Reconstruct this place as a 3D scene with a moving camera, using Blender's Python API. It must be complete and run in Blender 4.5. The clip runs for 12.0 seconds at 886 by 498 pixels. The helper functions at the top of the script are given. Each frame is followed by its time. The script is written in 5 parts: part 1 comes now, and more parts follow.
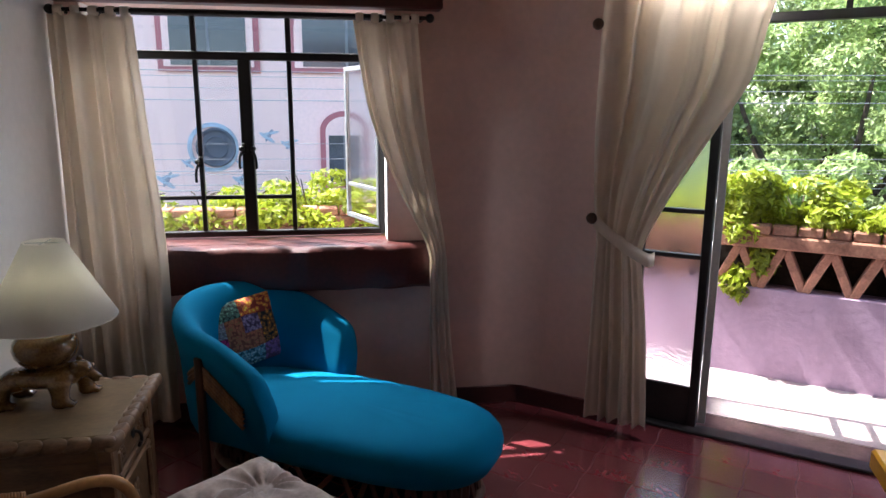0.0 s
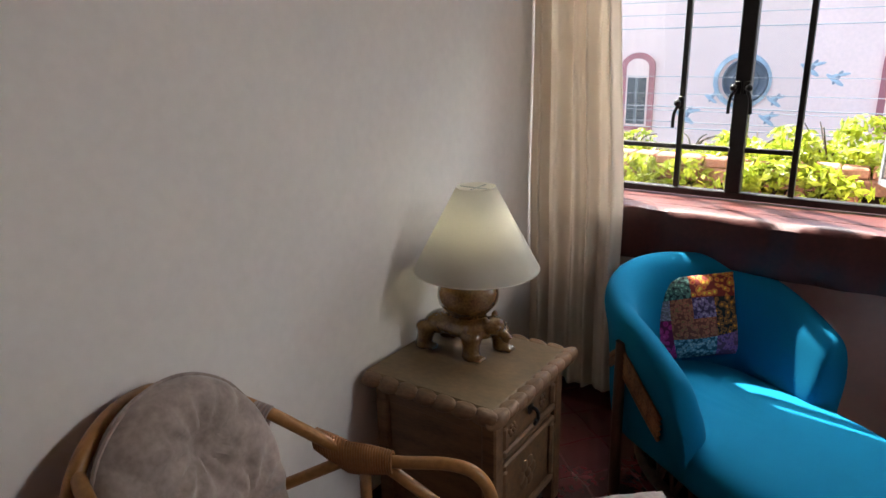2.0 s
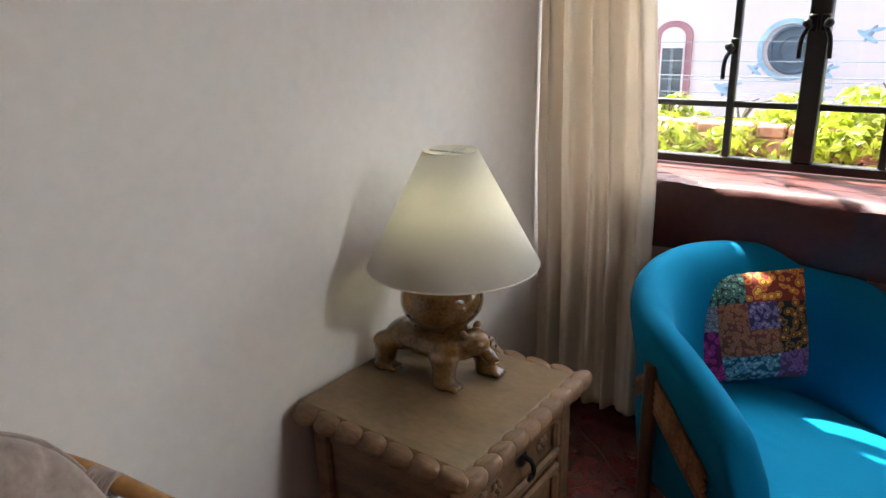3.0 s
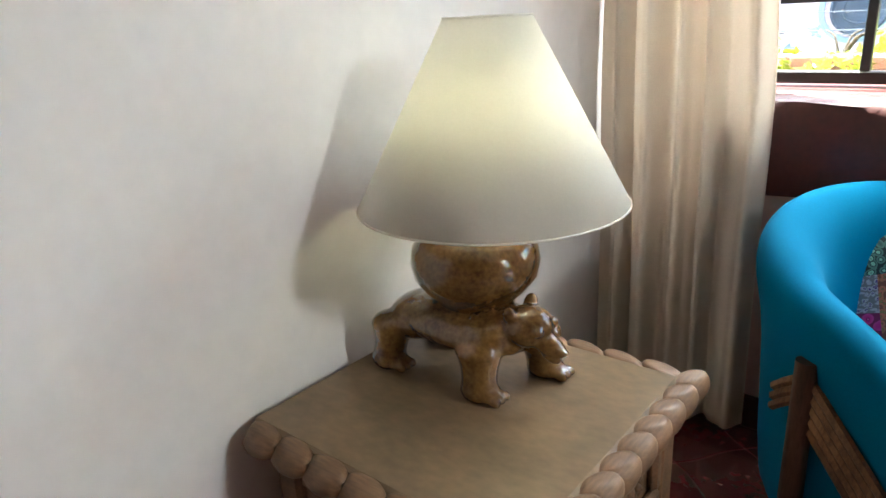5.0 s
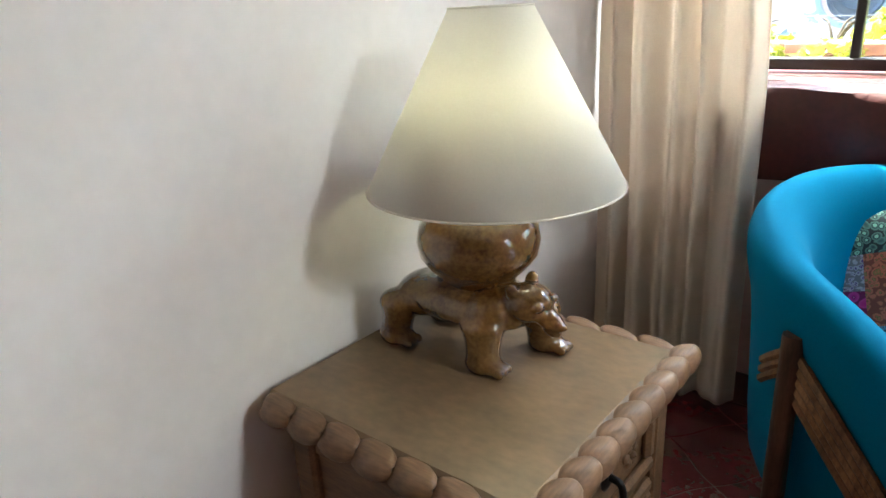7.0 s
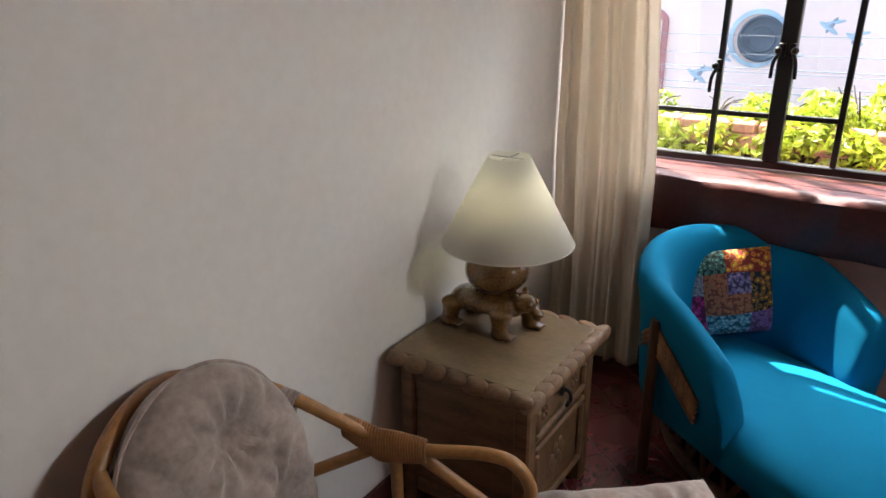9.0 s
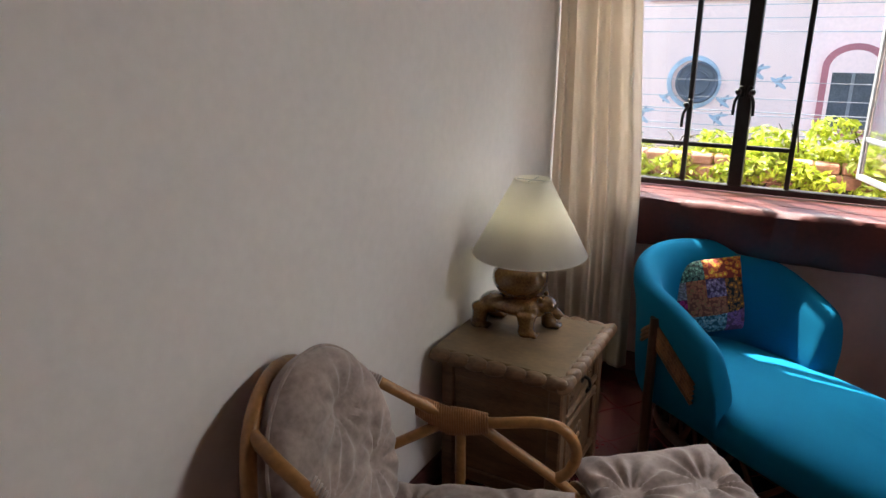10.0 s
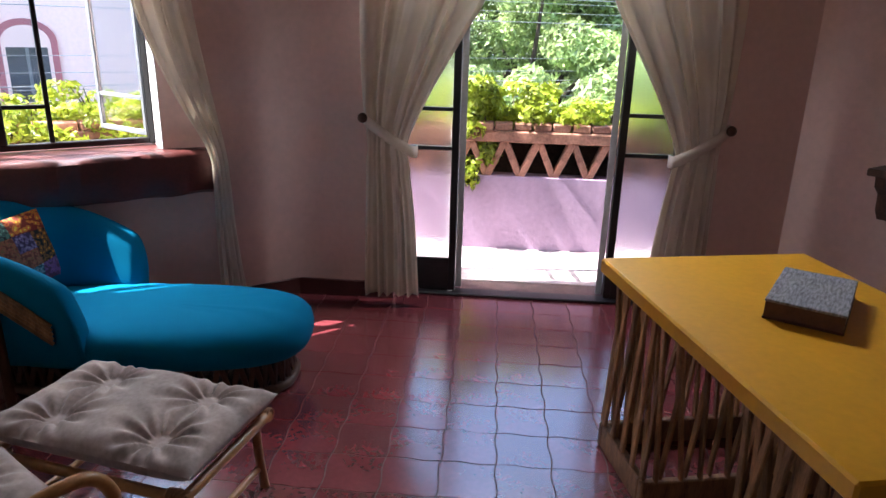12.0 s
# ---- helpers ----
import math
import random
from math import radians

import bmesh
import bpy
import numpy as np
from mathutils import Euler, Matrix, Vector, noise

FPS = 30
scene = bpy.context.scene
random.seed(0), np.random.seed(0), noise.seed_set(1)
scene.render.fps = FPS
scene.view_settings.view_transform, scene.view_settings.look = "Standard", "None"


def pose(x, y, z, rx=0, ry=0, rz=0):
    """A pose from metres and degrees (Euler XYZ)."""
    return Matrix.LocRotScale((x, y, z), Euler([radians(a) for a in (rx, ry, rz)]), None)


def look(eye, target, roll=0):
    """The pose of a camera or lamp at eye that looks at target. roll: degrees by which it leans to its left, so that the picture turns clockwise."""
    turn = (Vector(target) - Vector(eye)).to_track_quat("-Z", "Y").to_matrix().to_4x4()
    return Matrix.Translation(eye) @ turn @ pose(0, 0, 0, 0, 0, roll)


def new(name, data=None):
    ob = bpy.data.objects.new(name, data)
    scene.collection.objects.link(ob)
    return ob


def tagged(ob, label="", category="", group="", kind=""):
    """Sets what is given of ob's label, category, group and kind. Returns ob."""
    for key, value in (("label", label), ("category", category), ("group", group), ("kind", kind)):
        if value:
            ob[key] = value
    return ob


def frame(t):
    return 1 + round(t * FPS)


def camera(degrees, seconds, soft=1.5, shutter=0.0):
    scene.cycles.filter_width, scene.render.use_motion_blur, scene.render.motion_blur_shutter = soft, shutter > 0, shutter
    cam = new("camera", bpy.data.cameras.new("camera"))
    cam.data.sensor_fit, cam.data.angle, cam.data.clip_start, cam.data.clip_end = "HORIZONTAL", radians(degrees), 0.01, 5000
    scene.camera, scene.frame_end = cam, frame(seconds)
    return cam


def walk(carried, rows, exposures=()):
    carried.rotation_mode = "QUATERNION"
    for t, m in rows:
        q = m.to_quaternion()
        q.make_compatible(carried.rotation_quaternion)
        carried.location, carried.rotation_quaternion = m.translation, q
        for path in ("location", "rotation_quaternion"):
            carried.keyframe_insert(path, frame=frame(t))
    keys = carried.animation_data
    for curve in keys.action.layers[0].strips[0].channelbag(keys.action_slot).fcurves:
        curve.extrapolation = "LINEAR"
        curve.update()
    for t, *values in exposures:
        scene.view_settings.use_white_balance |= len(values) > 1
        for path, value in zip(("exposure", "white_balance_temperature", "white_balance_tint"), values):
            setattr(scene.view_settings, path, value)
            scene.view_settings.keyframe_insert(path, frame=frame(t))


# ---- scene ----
cam = camera(66.7, 12.0)
PATH = [
    (0, (1.544, -3.344, 1.577), (1.847, -1.410, 1.168), 0.30),
    (0.5, (1.661, -3.144, 1.567), (1.483, -1.215, 1.071), -0.40),
    (1, (1.656, -2.902, 1.567), (1.166, -1.039, 1.026), -1.00),
    (1.5, (1.665, -2.802, 1.563), (0.739, -1.117, 1.010), -1.20),
    (2, (1.668, -2.725, 1.572), (0.577, -1.155, 0.984), -1.30),
    (2.5, (1.606, -2.523, 1.508), (0.495, -0.974, 0.900), -1.40),
    (2.7, (1.551, -2.367, 1.467), (0.422, -0.840, 0.841), -1.50),
    (4.5, (1.177, -1.781, 1.139), (-0.038, -0.320, 0.517), -3.00),
    (5, (1.141, -1.753, 1.129), (-0.075, -0.304, 0.480), -3.08),
    (5.5, (1.142, -1.760, 1.123), (-0.070, -0.308, 0.471), -3.23),
    (6, (1.137, -1.757, 1.123), (-0.072, -0.318, 0.438), -3.17),
    (6.5, (1.141, -1.756, 1.125), (-0.068, -0.325, 0.424), -3.17),
    (7, (1.164, -1.802, 1.137), (-0.038, -0.359, 0.450), -3.11),
    (7.2, (1.189, -1.824, 1.183), (-0.009, -0.407, 0.438), -2.99),
    (8.8, (1.442, -2.488, 1.603), (0.372, -1.002, 0.798), -1.00),
    (9, (1.513, -2.673, 1.586), (0.451, -1.135, 0.876), -0.70),
    (9.5, (1.535, -2.994, 1.610), (0.497, -1.407, 0.975), -0.40),
    (10, (1.421, -3.124, 1.607), (0.489, -1.460, 1.005), 0.00),
    (10.5, (1.297, -3.236, 1.571), (0.940, -1.349, 1.013), 0.40),
    (11, (1.165, -3.365, 1.525), (1.363, -1.448, 0.991), 0.90),
    (11.5, (1.097, -3.515, 1.520), (1.750, -1.715, 0.941), 1.20),
    (12, (1.054, -3.574, 1.525), (2.129, -2.005, 0.907), 1.60),
]
# seconds, stops, kelvin, tint
EXPOSURES = [(0, 2.03, 6150, 11), (0.6, 2.28, 6480, 13), (1.2, 2.34, 6550, 11), (2.0, 2.42, 6650, 9), (2.7, 2.57, 6600, 7), (4.3, 3.44, 6250, 2), (7.2, 3.46, 6250, 2),
             (8.8, 2.78, 6600, 7), (9.8, 2.46, 6700, 9), (10.6, 2.44, 6650, 10), (11.5, 2.48, 6100, 11), (12, 2.48, 6050, 12)]
walk(cam, [(t, look(e, g, r)) for t, e, g, r in PATH], EXPOSURES)

# ---- daylight ----
SUN_DIR = Vector((0.61, -0.40, -1.0)).normalized()
world = bpy.data.worlds.new("world")
scene.world = world
world.use_nodes = True
wn = world.node_tree
sky = wn.nodes.new("ShaderNodeTexSky")
sky.sky_type = "NISHITA"
sky.sun_disc = False
sky.sun_elevation = math.asin(-SUN_DIR.z)
sky.sun_rotation = math.atan2(-SUN_DIR.x, -SUN_DIR.y)
wn.links.new(sky.outputs["Color"], wn.nodes["Background"].inputs["Color"])
wn.nodes["Background"].inputs["Strength"].default_value = 0.15
sun_data = bpy.data.lights.new("sun", "SUN")
sun_data.energy, sun_data.angle, sun_data.color = 5.0, radians(0.5), (1.0, 0.95, 0.86)
sun = new("sun", sun_data)
sun.matrix_world = look((0, 0, 8), Vector((0, 0, 8)) + SUN_DIR)


def sky_lamp(name, m, w, h, power, color, spread=180):
    d = bpy.data.lights.new(name, "AREA")
    d.shape, d.size, d.size_y, d.energy, d.color = "RECTANGLE", w, h, power, color
    d.spread = radians(spread)
    ob = new(name, d)
    ob.matrix_world = m
    return ob


# area fill lamps added for skylight: balcony door top lights, down past the window head
door_sky = sky_lamp("door_sky_fill", look((3.479, -0.85, 2.22), (2.2, -2.4, 1.0)), 1.35, 0.24, 11, (0.99, 0.985, 1.0), 150)
window_sky = sky_lamp("window_sky_fill", look((1.1, 0.62, 2.42), (1.1, -0.6, 0.9)), 1.3, 0.4, 9.5, (0.99, 0.985, 1.0))

# ---- materials ----
def mat(name, color, rough=0.6, metal=0.0, var=0.12, scale=6.0, fine=60.0, bump=0.15, depth=0.004, dark=None, stretch=(1, 1, 1),
        translucent=0.0, transmission=0.0, coat=0.0, coat_rough=0.08, sheen=0.0, piece=0.0, emission=0.0):
    m = bpy.data.materials.new(name)
    m.use_nodes = True
    nt = m.node_tree
    nd, ln = nt.nodes, nt.links
    p = nd["Principled BSDF"]
    tc = nd.new("ShaderNodeTexCoord")
    mp = nd.new("ShaderNodeMapping")
    mp.inputs["Scale"].default_value = stretch
    ln.new(tc.outputs["Object"], mp.inputs["Vector"])
    big = nd.new("ShaderNodeTexNoise")
    big.inputs["Scale"].default_value = scale
    big.inputs["Detail"].default_value = 5
    small = nd.new("ShaderNodeTexNoise")
    small.inputs["Scale"].default_value = fine
    small.inputs["Detail"].default_value = 4
    ln.new(mp.outputs["Vector"], big.inputs["Vector"])
    ln.new(mp.outputs["Vector"], small.inputs["Vector"])
    add = nd.new("ShaderNodeMath")
    add.operation = "MULTIPLY_ADD"
    add.inputs[1].default_value = 0.4
    ln.new(small.outputs["Fac"], add.inputs[0])
    sc = nd.new("ShaderNodeMath")
    sc.operation = "MULTIPLY"
    sc.inputs[1].default_value = 0.6
    ln.new(big.outputs["Fac"], sc.inputs[0])
    ln.new(sc.outputs[0], add.inputs[2])
    ramp = nd.new("ShaderNodeValToRGB")
    c = Vector(color)
    lo = Vector(dark) if dark else c * (1 - 2.2 * var)
    hi = c * (1 + 1.0 * var)
    ramp.color_ramp.elements[0].position, ramp.color_ramp.elements[1].position = 0.34, 0.66
    ramp.color_ramp.elements[0].color = (*[max(0, min(1, q)) for q in lo], 1)
    ramp.color_ramp.elements[1].color = (*[max(0, min(1, q)) for q in hi], 1)
    ln.new(add.outputs[0], ramp.inputs["Fac"])
    col = ramp.outputs["Color"]
    if piece:
        oi = nd.new("ShaderNodeObjectInfo")
        hs = nd.new("ShaderNodeHueSaturation")
        mr = nd.new("ShaderNodeMapRange")
        mr.inputs["To Min"].default_value, mr.inputs["To Max"].default_value = 1 - piece, 1 + piece
        ln.new(oi.outputs["Random"], mr.inputs["Value"])
        ln.new(mr.outputs["Result"], hs.inputs["Value"])
        ln.new(col, hs.inputs["Color"])
        col = hs.outputs["Color"]
    ln.new(col, p.inputs["Base Color"])
    p.inputs["Roughness"].default_value = rough
    p.inputs["Metallic"].default_value = metal
    p.inputs["Coat Weight"].default_value = coat
    p.inputs["Coat Roughness"].default_value = coat_rough
    p.inputs["Sheen Weight"].default_value = sheen
    p.inputs["Transmission Weight"].default_value = transmission
    if emission:
        ln.new(col, p.inputs["Emission Color"])
        p.inputs["Emission Strength"].default_value = emission
    if bump:
        b = nd.new("ShaderNodeBump")
        b.inputs["Strength"].default_value = bump
        b.inputs["Distance"].default_value = depth
        ln.new(add.outputs[0], b.inputs["Height"])
        ln.new(b.outputs["Normal"], p.inputs["Normal"])
    if translucent:
        tr = nd.new("ShaderNodeBsdfTranslucent")
        ln.new(col, tr.inputs["Color"])
        mx = nd.new("ShaderNodeMixShader")
        mx.inputs["Fac"].default_value = translucent
        ln.new(p.outputs[0], mx.inputs[1])
        ln.new(tr.outputs[0], mx.inputs[2])
        ln.new(mx.outputs[0], nd["Material Output"].inputs["Surface"])
    return m


M_WHITE = mat("white_plaster", (0.79, 0.765, 0.755), 0.75, var=0.03, scale=1.2, fine=30, bump=0.1, depth=0.005)
M_PINK = mat("dusty_pink_plaster", (0.72, 0.51, 0.455), 0.75, var=0.05, scale=1.5, fine=30, bump=0.18, depth=0.006)
M_CEIL = mat("clay_brick_ceiling", (0.30, 0.19, 0.13), 0.85, var=0.12, scale=3, bump=0.3)
M_SILL = mat("dark_red_paint", (0.085, 0.018, 0.016), 0.42, var=0.2, scale=5, fine=50, bump=0.5, depth=0.006)
M_BASE = mat("baseboard_paint", (0.085, 0.02, 0.018), 0.5, var=0.15, scale=5, bump=0.3)
M_TILE = mat("red_clay_tile", (0.19, 0.036, 0.044), 0.17, var=0.14, scale=5, fine=45, bump=0.05, depth=0.003, piece=0.16, coat=0.9, coat_rough=0.2)
M_TILE.node_tree.nodes["Principled BSDF"].inputs["Coat IOR"].default_value = 2.0
M_GROUT = mat("grey_grout", (0.14, 0.075, 0.072), 0.8, var=0.2, scale=12, bump=0.3)
M_BLACK = mat("black_steel_paint", (0.012, 0.012, 0.013), 0.38, var=0.3, scale=10, bump=0.1)
M_IRON = mat("black_iron", (0.02, 0.019, 0.018), 0.4, 0.7, var=0.3, scale=30, bump=0.3)
M_CURT = mat("cream_cotton", (0.86, 0.79, 0.70), 0.9, var=0.04, scale=4, fine=300, bump=0.15, depth=0.001, translucent=0.42)
M_TURQ = mat("turquoise_cotton_cover", (0.0, 0.148, 0.29), 0.9, var=0.06, scale=3, fine=350, bump=0.3, depth=0.001, sheen=0.0)
M_TURQ.node_tree.nodes["Principled BSDF"].inputs["Specular IOR Level"].default_value = 0.12
M_SUEDE = mat("grey_suede", (0.37, 0.295, 0.27), 0.85, var=0.18, scale=13, fine=60, bump=0.2, depth=0.003, sheen=0.35)
M_RATTAN = mat("honey_rattan", (0.40, 0.19, 0.06), 0.38, var=0.18, scale=9, fine=60, bump=0.2, depth=0.002, coat=0.2)
M_WRAP = mat("rattan_binding", (0.33, 0.15, 0.055), 0.5, var=0.2, scale=12, fine=90, bump=0.3)
M_WOOD = mat("carved_wood", (0.20, 0.11, 0.055), 0.5, var=0.22, scale=5, fine=40, bump=0.25, depth=0.002, stretch=(1, 6, 6))
M_WOODTOP = mat("worn_wood_top", (0.20, 0.135, 0.075), 0.36, var=0.15, scale=6, fine=40, bump=0.08, depth=0.002, stretch=(1, 1.7, 1))
M_DARKWOOD = mat("dark_wood", (0.10, 0.05, 0.028), 0.5, var=0.25, scale=8, fine=50, bump=0.3, stretch=(5, 5, 1))
M_SLAT = mat("split_cedar", (0.25, 0.125, 0.055), 0.6, var=0.3, scale=8, fine=50, bump=0.3, stretch=(5, 5, 1), piece=0.3)
M_CANE = mat("aged_cane", (0.10, 0.042, 0.026), 0.6, var=0.3, scale=8, fine=50, bump=0.3, stretch=(5, 5, 1), piece=0.3)
M_CEDAR = mat("honey_cedar", (0.36, 0.19, 0.075), 0.55, var=0.28, scale=8, fine=50, bump=0.3, stretch=(5, 5, 1), piece=0.35)
M_YELLOW = mat("ochre_yellow_paint", (0.72, 0.36, 0.012), 0.38, var=0.06, scale=3, fine=40, bump=0.15)
M_GLAZE = mat("brown_green_glaze", (0.19, 0.10, 0.027), 0.10, var=0.3, scale=9, fine=130, bump=0.08, depth=0.002, dark=(0.075, 0.03, 0.009), coat=1.0)
M_SHADE = mat("ivory_linen_shade", (0.93, 0.91, 0.85), 0.85, var=0.02, scale=8, fine=300, bump=0.1, depth=0.0006, translucent=0.5)
M_LILAC = mat("lilac_stucco", (0.37, 0.26, 0.36), 0.85, var=0.1, scale=2, fine=25, bump=0.6, depth=0.012)
M_BALC = mat("balcony_cement", (0.46, 0.375, 0.385), 0.8, var=0.12, scale=2.5, fine=40, bump=0.3)
M_BRICK = mat("terracotta_brick", (0.38, 0.18, 0.12), 0.85, var=0.25, scale=10, fine=60, bump=0.6, depth=0.005, piece=0.25)
M_SOIL = mat("soil", (0.05, 0.035, 0.025), 0.95, var=0.3, scale=12, bump=0.6)
M_LEAF = mat("young_leaf", (0.42, 0.50, 0.04), 0.45, var=0.3, scale=5, fine=30, bump=0.05, translucent=0.4)
M_TREE = mat("tree_leaf", (0.40, 0.52, 0.20), 0.5, var=0.4, scale=1.2, fine=12, bump=0.05, translucent=0.42)
M_BARK = mat("bark", (0.10, 0.07, 0.045), 0.9, var=0.3, scale=6, bump=0.8, depth=0.02)
M_FACADE = mat("pale_pink_facade", (0.92, 0.67, 0.60), 0.85, var=0.05, scale=0.6, fine=20, bump=0.2)
M_TRIM = mat("brick_red_trim", (0.44, 0.15, 0.16), 0.7, var=0.1, scale=3, bump=0.2)
M_GREYGLASS = mat("dark_window_glass", (0.10, 0.11, 0.12), 0.12, var=0.2, scale=2, bump=0.0)
M_BLUE = mat("faded_blue_paint", (0.46, 0.56, 0.64), 0.8, var=0.2, scale=5, bump=0.2)
M_GREYBLUE = mat("grey_blue_paint", (0.30, 0.34, 0.40), 0.8, var=0.25, scale=6, bump=0.2)
M_DISC = mat("dark_grey_disc_paint", (0.10, 0.115, 0.14), 0.7, var=0.2, scale=6, bump=0.2)
M_ROAD = mat("asphalt", (0.06, 0.06, 0.06), 0.9, var=0.2, scale=2, bump=0.4)
M_CABLE = mat("cable_sheath", (0.34, 0.34, 0.35), 0.85, var=0.1, bump=0.0)
M_BOOKTOP = mat("grey_woven_cover", (0.30, 0.30, 0.33), 0.8, var=0.35, scale=30, fine=150, bump=0.5, stretch=(1, 5, 1))
M_BOOKSIDE = mat("dark_maroon_leather", (0.10, 0.035, 0.03), 0.5, var=0.2, scale=20, bump=0.2)


def glass(name, rough, bump=0.0, scale=60.0, tint=(0.95, 0.97, 0.96)):
    m = bpy.data.materials.new(name)
    m.use_nodes = True
    nt = m.node_tree
    p = nt.nodes["Principled BSDF"]
    p.inputs["Base Color"].default_value = (*tint, 1)
    p.inputs["Transmission Weight"].default_value = 1.0
    p.inputs["Roughness"].default_value = rough
    p.inputs["IOR"].default_value = 1.45
    if bump:
        tc = nt.nodes.new("ShaderNodeTexCoord")
        no = nt.nodes.new("ShaderNodeTexNoise")
        no.inputs["Scale"].default_value = scale
        b = nt.nodes.new("ShaderNodeBump")
        b.inputs["Strength"].default_value = bump
        b.inputs["Distance"].default_value = 0.004
        nt.links.new(tc.outputs["Object"], no.inputs["Vector"])
        nt.links.new(no.outputs["Fac"], b.inputs["Height"])
        nt.links.new(b.outputs["Normal"], p.inputs["Normal"])
    return m


M_GLASS = glass("clear_glass", 0.0)
M_FROST = glass("hammered_glass", 0.22, 0.8, 55)
M_DUSTY = glass("dusty_glass", 0.05, 0.1, 12, (0.80, 0.84, 0.84))


# ---- mesh helpers ----
def link_mesh(name, bm, material, parent=None, smooth=False, label="", m=None):
    me = bpy.data.meshes.new(name)
    bm.normal_update()
    bm.to_mesh(me)
    bm.free()
    for q in (material if isinstance(material, (list, tuple)) else [material]):
        me.materials.append(q)
    if smooth:
        for f in me.polygons:
            f.use_smooth = True
        me.set_sharp_from_angle(angle=radians(48))
    ob = new(name, me)
    if m is not None:
        ob.matrix_basis = m
    if parent:
        ob.parent = parent
    if label:
        ob["label"] = label
    return ob


def part(name, bm, material, parent, label="", smooth=False):
    return link_mesh(name, bm, material, parent, smooth, label)


def thing(name, m, label, category, group="", kind=""):
    ob = new(name)
    ob.matrix_basis = m
    ob.empty_display_size = 0.1
    return tagged(ob, label, category, group, kind)


def box(bm, x0, y0, z0, x1, y1, z1, bevel=0.0, m=None, seg=1):
    g = bmesh.ops.create_cube(bm, size=1.0)
    vs = g["verts"]
    for v in vs:
        v.co = Vector((x0 + (v.co.x + 0.5) * (x1 - x0), y0 + (v.co.y + 0.5) * (y1 - y0), z0 + (v.co.z + 0.5) * (z1 - z0)))
    if bevel:
        es = list({e for v in vs for e in v.link_edges})
        r = bmesh.ops.bevel(bm, geom=es, offset=bevel, segments=seg, affect="EDGES", profile=0.5)
        vs = list({v for f in r["faces"] for v in f.verts} | {v for v in vs if v.is_valid})
    if m is not None:
        bmesh.ops.transform(bm, matrix=m, verts=vs)
    return vs


def boxes(*rows, bevel=0.0):
    bm = bmesh.new()
    for r in rows:
        box(bm, *r, bevel=bevel)
    return bm


def smooth_path(pts, n=8, closed=False):
    p = [Vector(q) for q in pts]
    out, k = [], len(p)
    for i in range(k if closed else k - 1):
        a, b, c, d = (p[(i - 1) % k], p[i], p[(i + 1) % k], p[(i + 2) % k]) if closed else (p[max(i - 1, 0)], p[i], p[i + 1], p[min(i + 2, k - 1)])
        for j in range(n):
            t = j / n
            out.append(0.5 * ((2 * b) + (c - a) * t + (2 * a - 5 * b + 4 * c - d) * t * t + (3 * b - a - 3 * c + d) * t ** 3))
    if not closed:
        out.append(p[-1])
    return out


def tube(bm, pts, radius, sides=10, closed=False, caps=True):
    rings, k = [], len(pts)
    up = Vector((0, 0, 1))
    prev = None
    for i, q in enumerate(pts):
        q = Vector(q)
        a = Vector(pts[(i - 1) % k] if closed else pts[max(i - 1, 0)])
        b = Vector(pts[(i + 1) % k] if closed else pts[min(i + 1, k - 1)])
        t = (b - a).normalized()
        if prev is None:
            prev = t.cross(up) if abs(t.z) < 0.95 else t.cross(Vector((1, 0, 0)))
        s = (prev - t * prev.dot(t)).normalized()
        prev = s
        u = t.cross(s)
        r = radius(i / max(k - 1, 1)) if callable(radius) else radius
        rings.append([bm.verts.new(q + r * (math.cos(w) * s + math.sin(w) * u)) for w in (2 * math.pi * j / sides for j in range(sides))])
    for i in range(k if closed else k - 1):
        A, B = rings[i], rings[(i + 1) % k]
        for j in range(sides):
            bm.faces.new((A[j], A[(j + 1) % sides], B[(j + 1) % sides], B[j]))
    if caps and not closed:
        bm.faces.new(list(reversed(rings[0])))
        bm.faces.new(rings[-1])
    return rings


def lathe(bm, profile, sides=32, cx=0.0, cy=0.0):
    rings = []
    for r, z in profile:
        rings.append([bm.verts.new((cx + r * math.cos(2 * math.pi * j / sides), cy + r * math.sin(2 * math.pi * j / sides), z)) for j in range(sides)])
    for A, B in zip(rings, rings[1:]):
        for j in range(sides):
            bm.faces.new((A[j], A[(j + 1) % sides], B[(j + 1) % sides], B[j]))
    return rings


def ball(bm, x, y, z, rx, ry=None, rz=None, m=None, seg=14):
    g = bmesh.ops.create_uvsphere(bm, u_segments=seg, v_segments=max(6, seg * 2 // 3), radius=1.0)
    mm = Matrix.Translation((x, y, z)) @ (m or Matrix()) @ Matrix.Diagonal((rx, ry or rx, rz or rx, 1))
    bmesh.ops.transform(bm, matrix=mm, verts=g["verts"])
    return g["verts"]


# ---- plan ----
FLOOR_Z = 0.0
CEIL = 3.0
LEFT_X = 0.322
WIN_Y = 0.02
CORNER = (2.484, 0.02)
DOOR = Matrix(((0.783, 0.622, 0, 2.48), (-0.622, 0.783, 0, 0.022), (0, 0, 1, 0), (0, 0, 0, 1)))
RIGHT = DOOR @ Vector((2.73, 0, 0))
BACK_Y = -8.0
WX0, WX1, WZ0, WZ1 = 0.42, 1.79, 0.92, 2.035

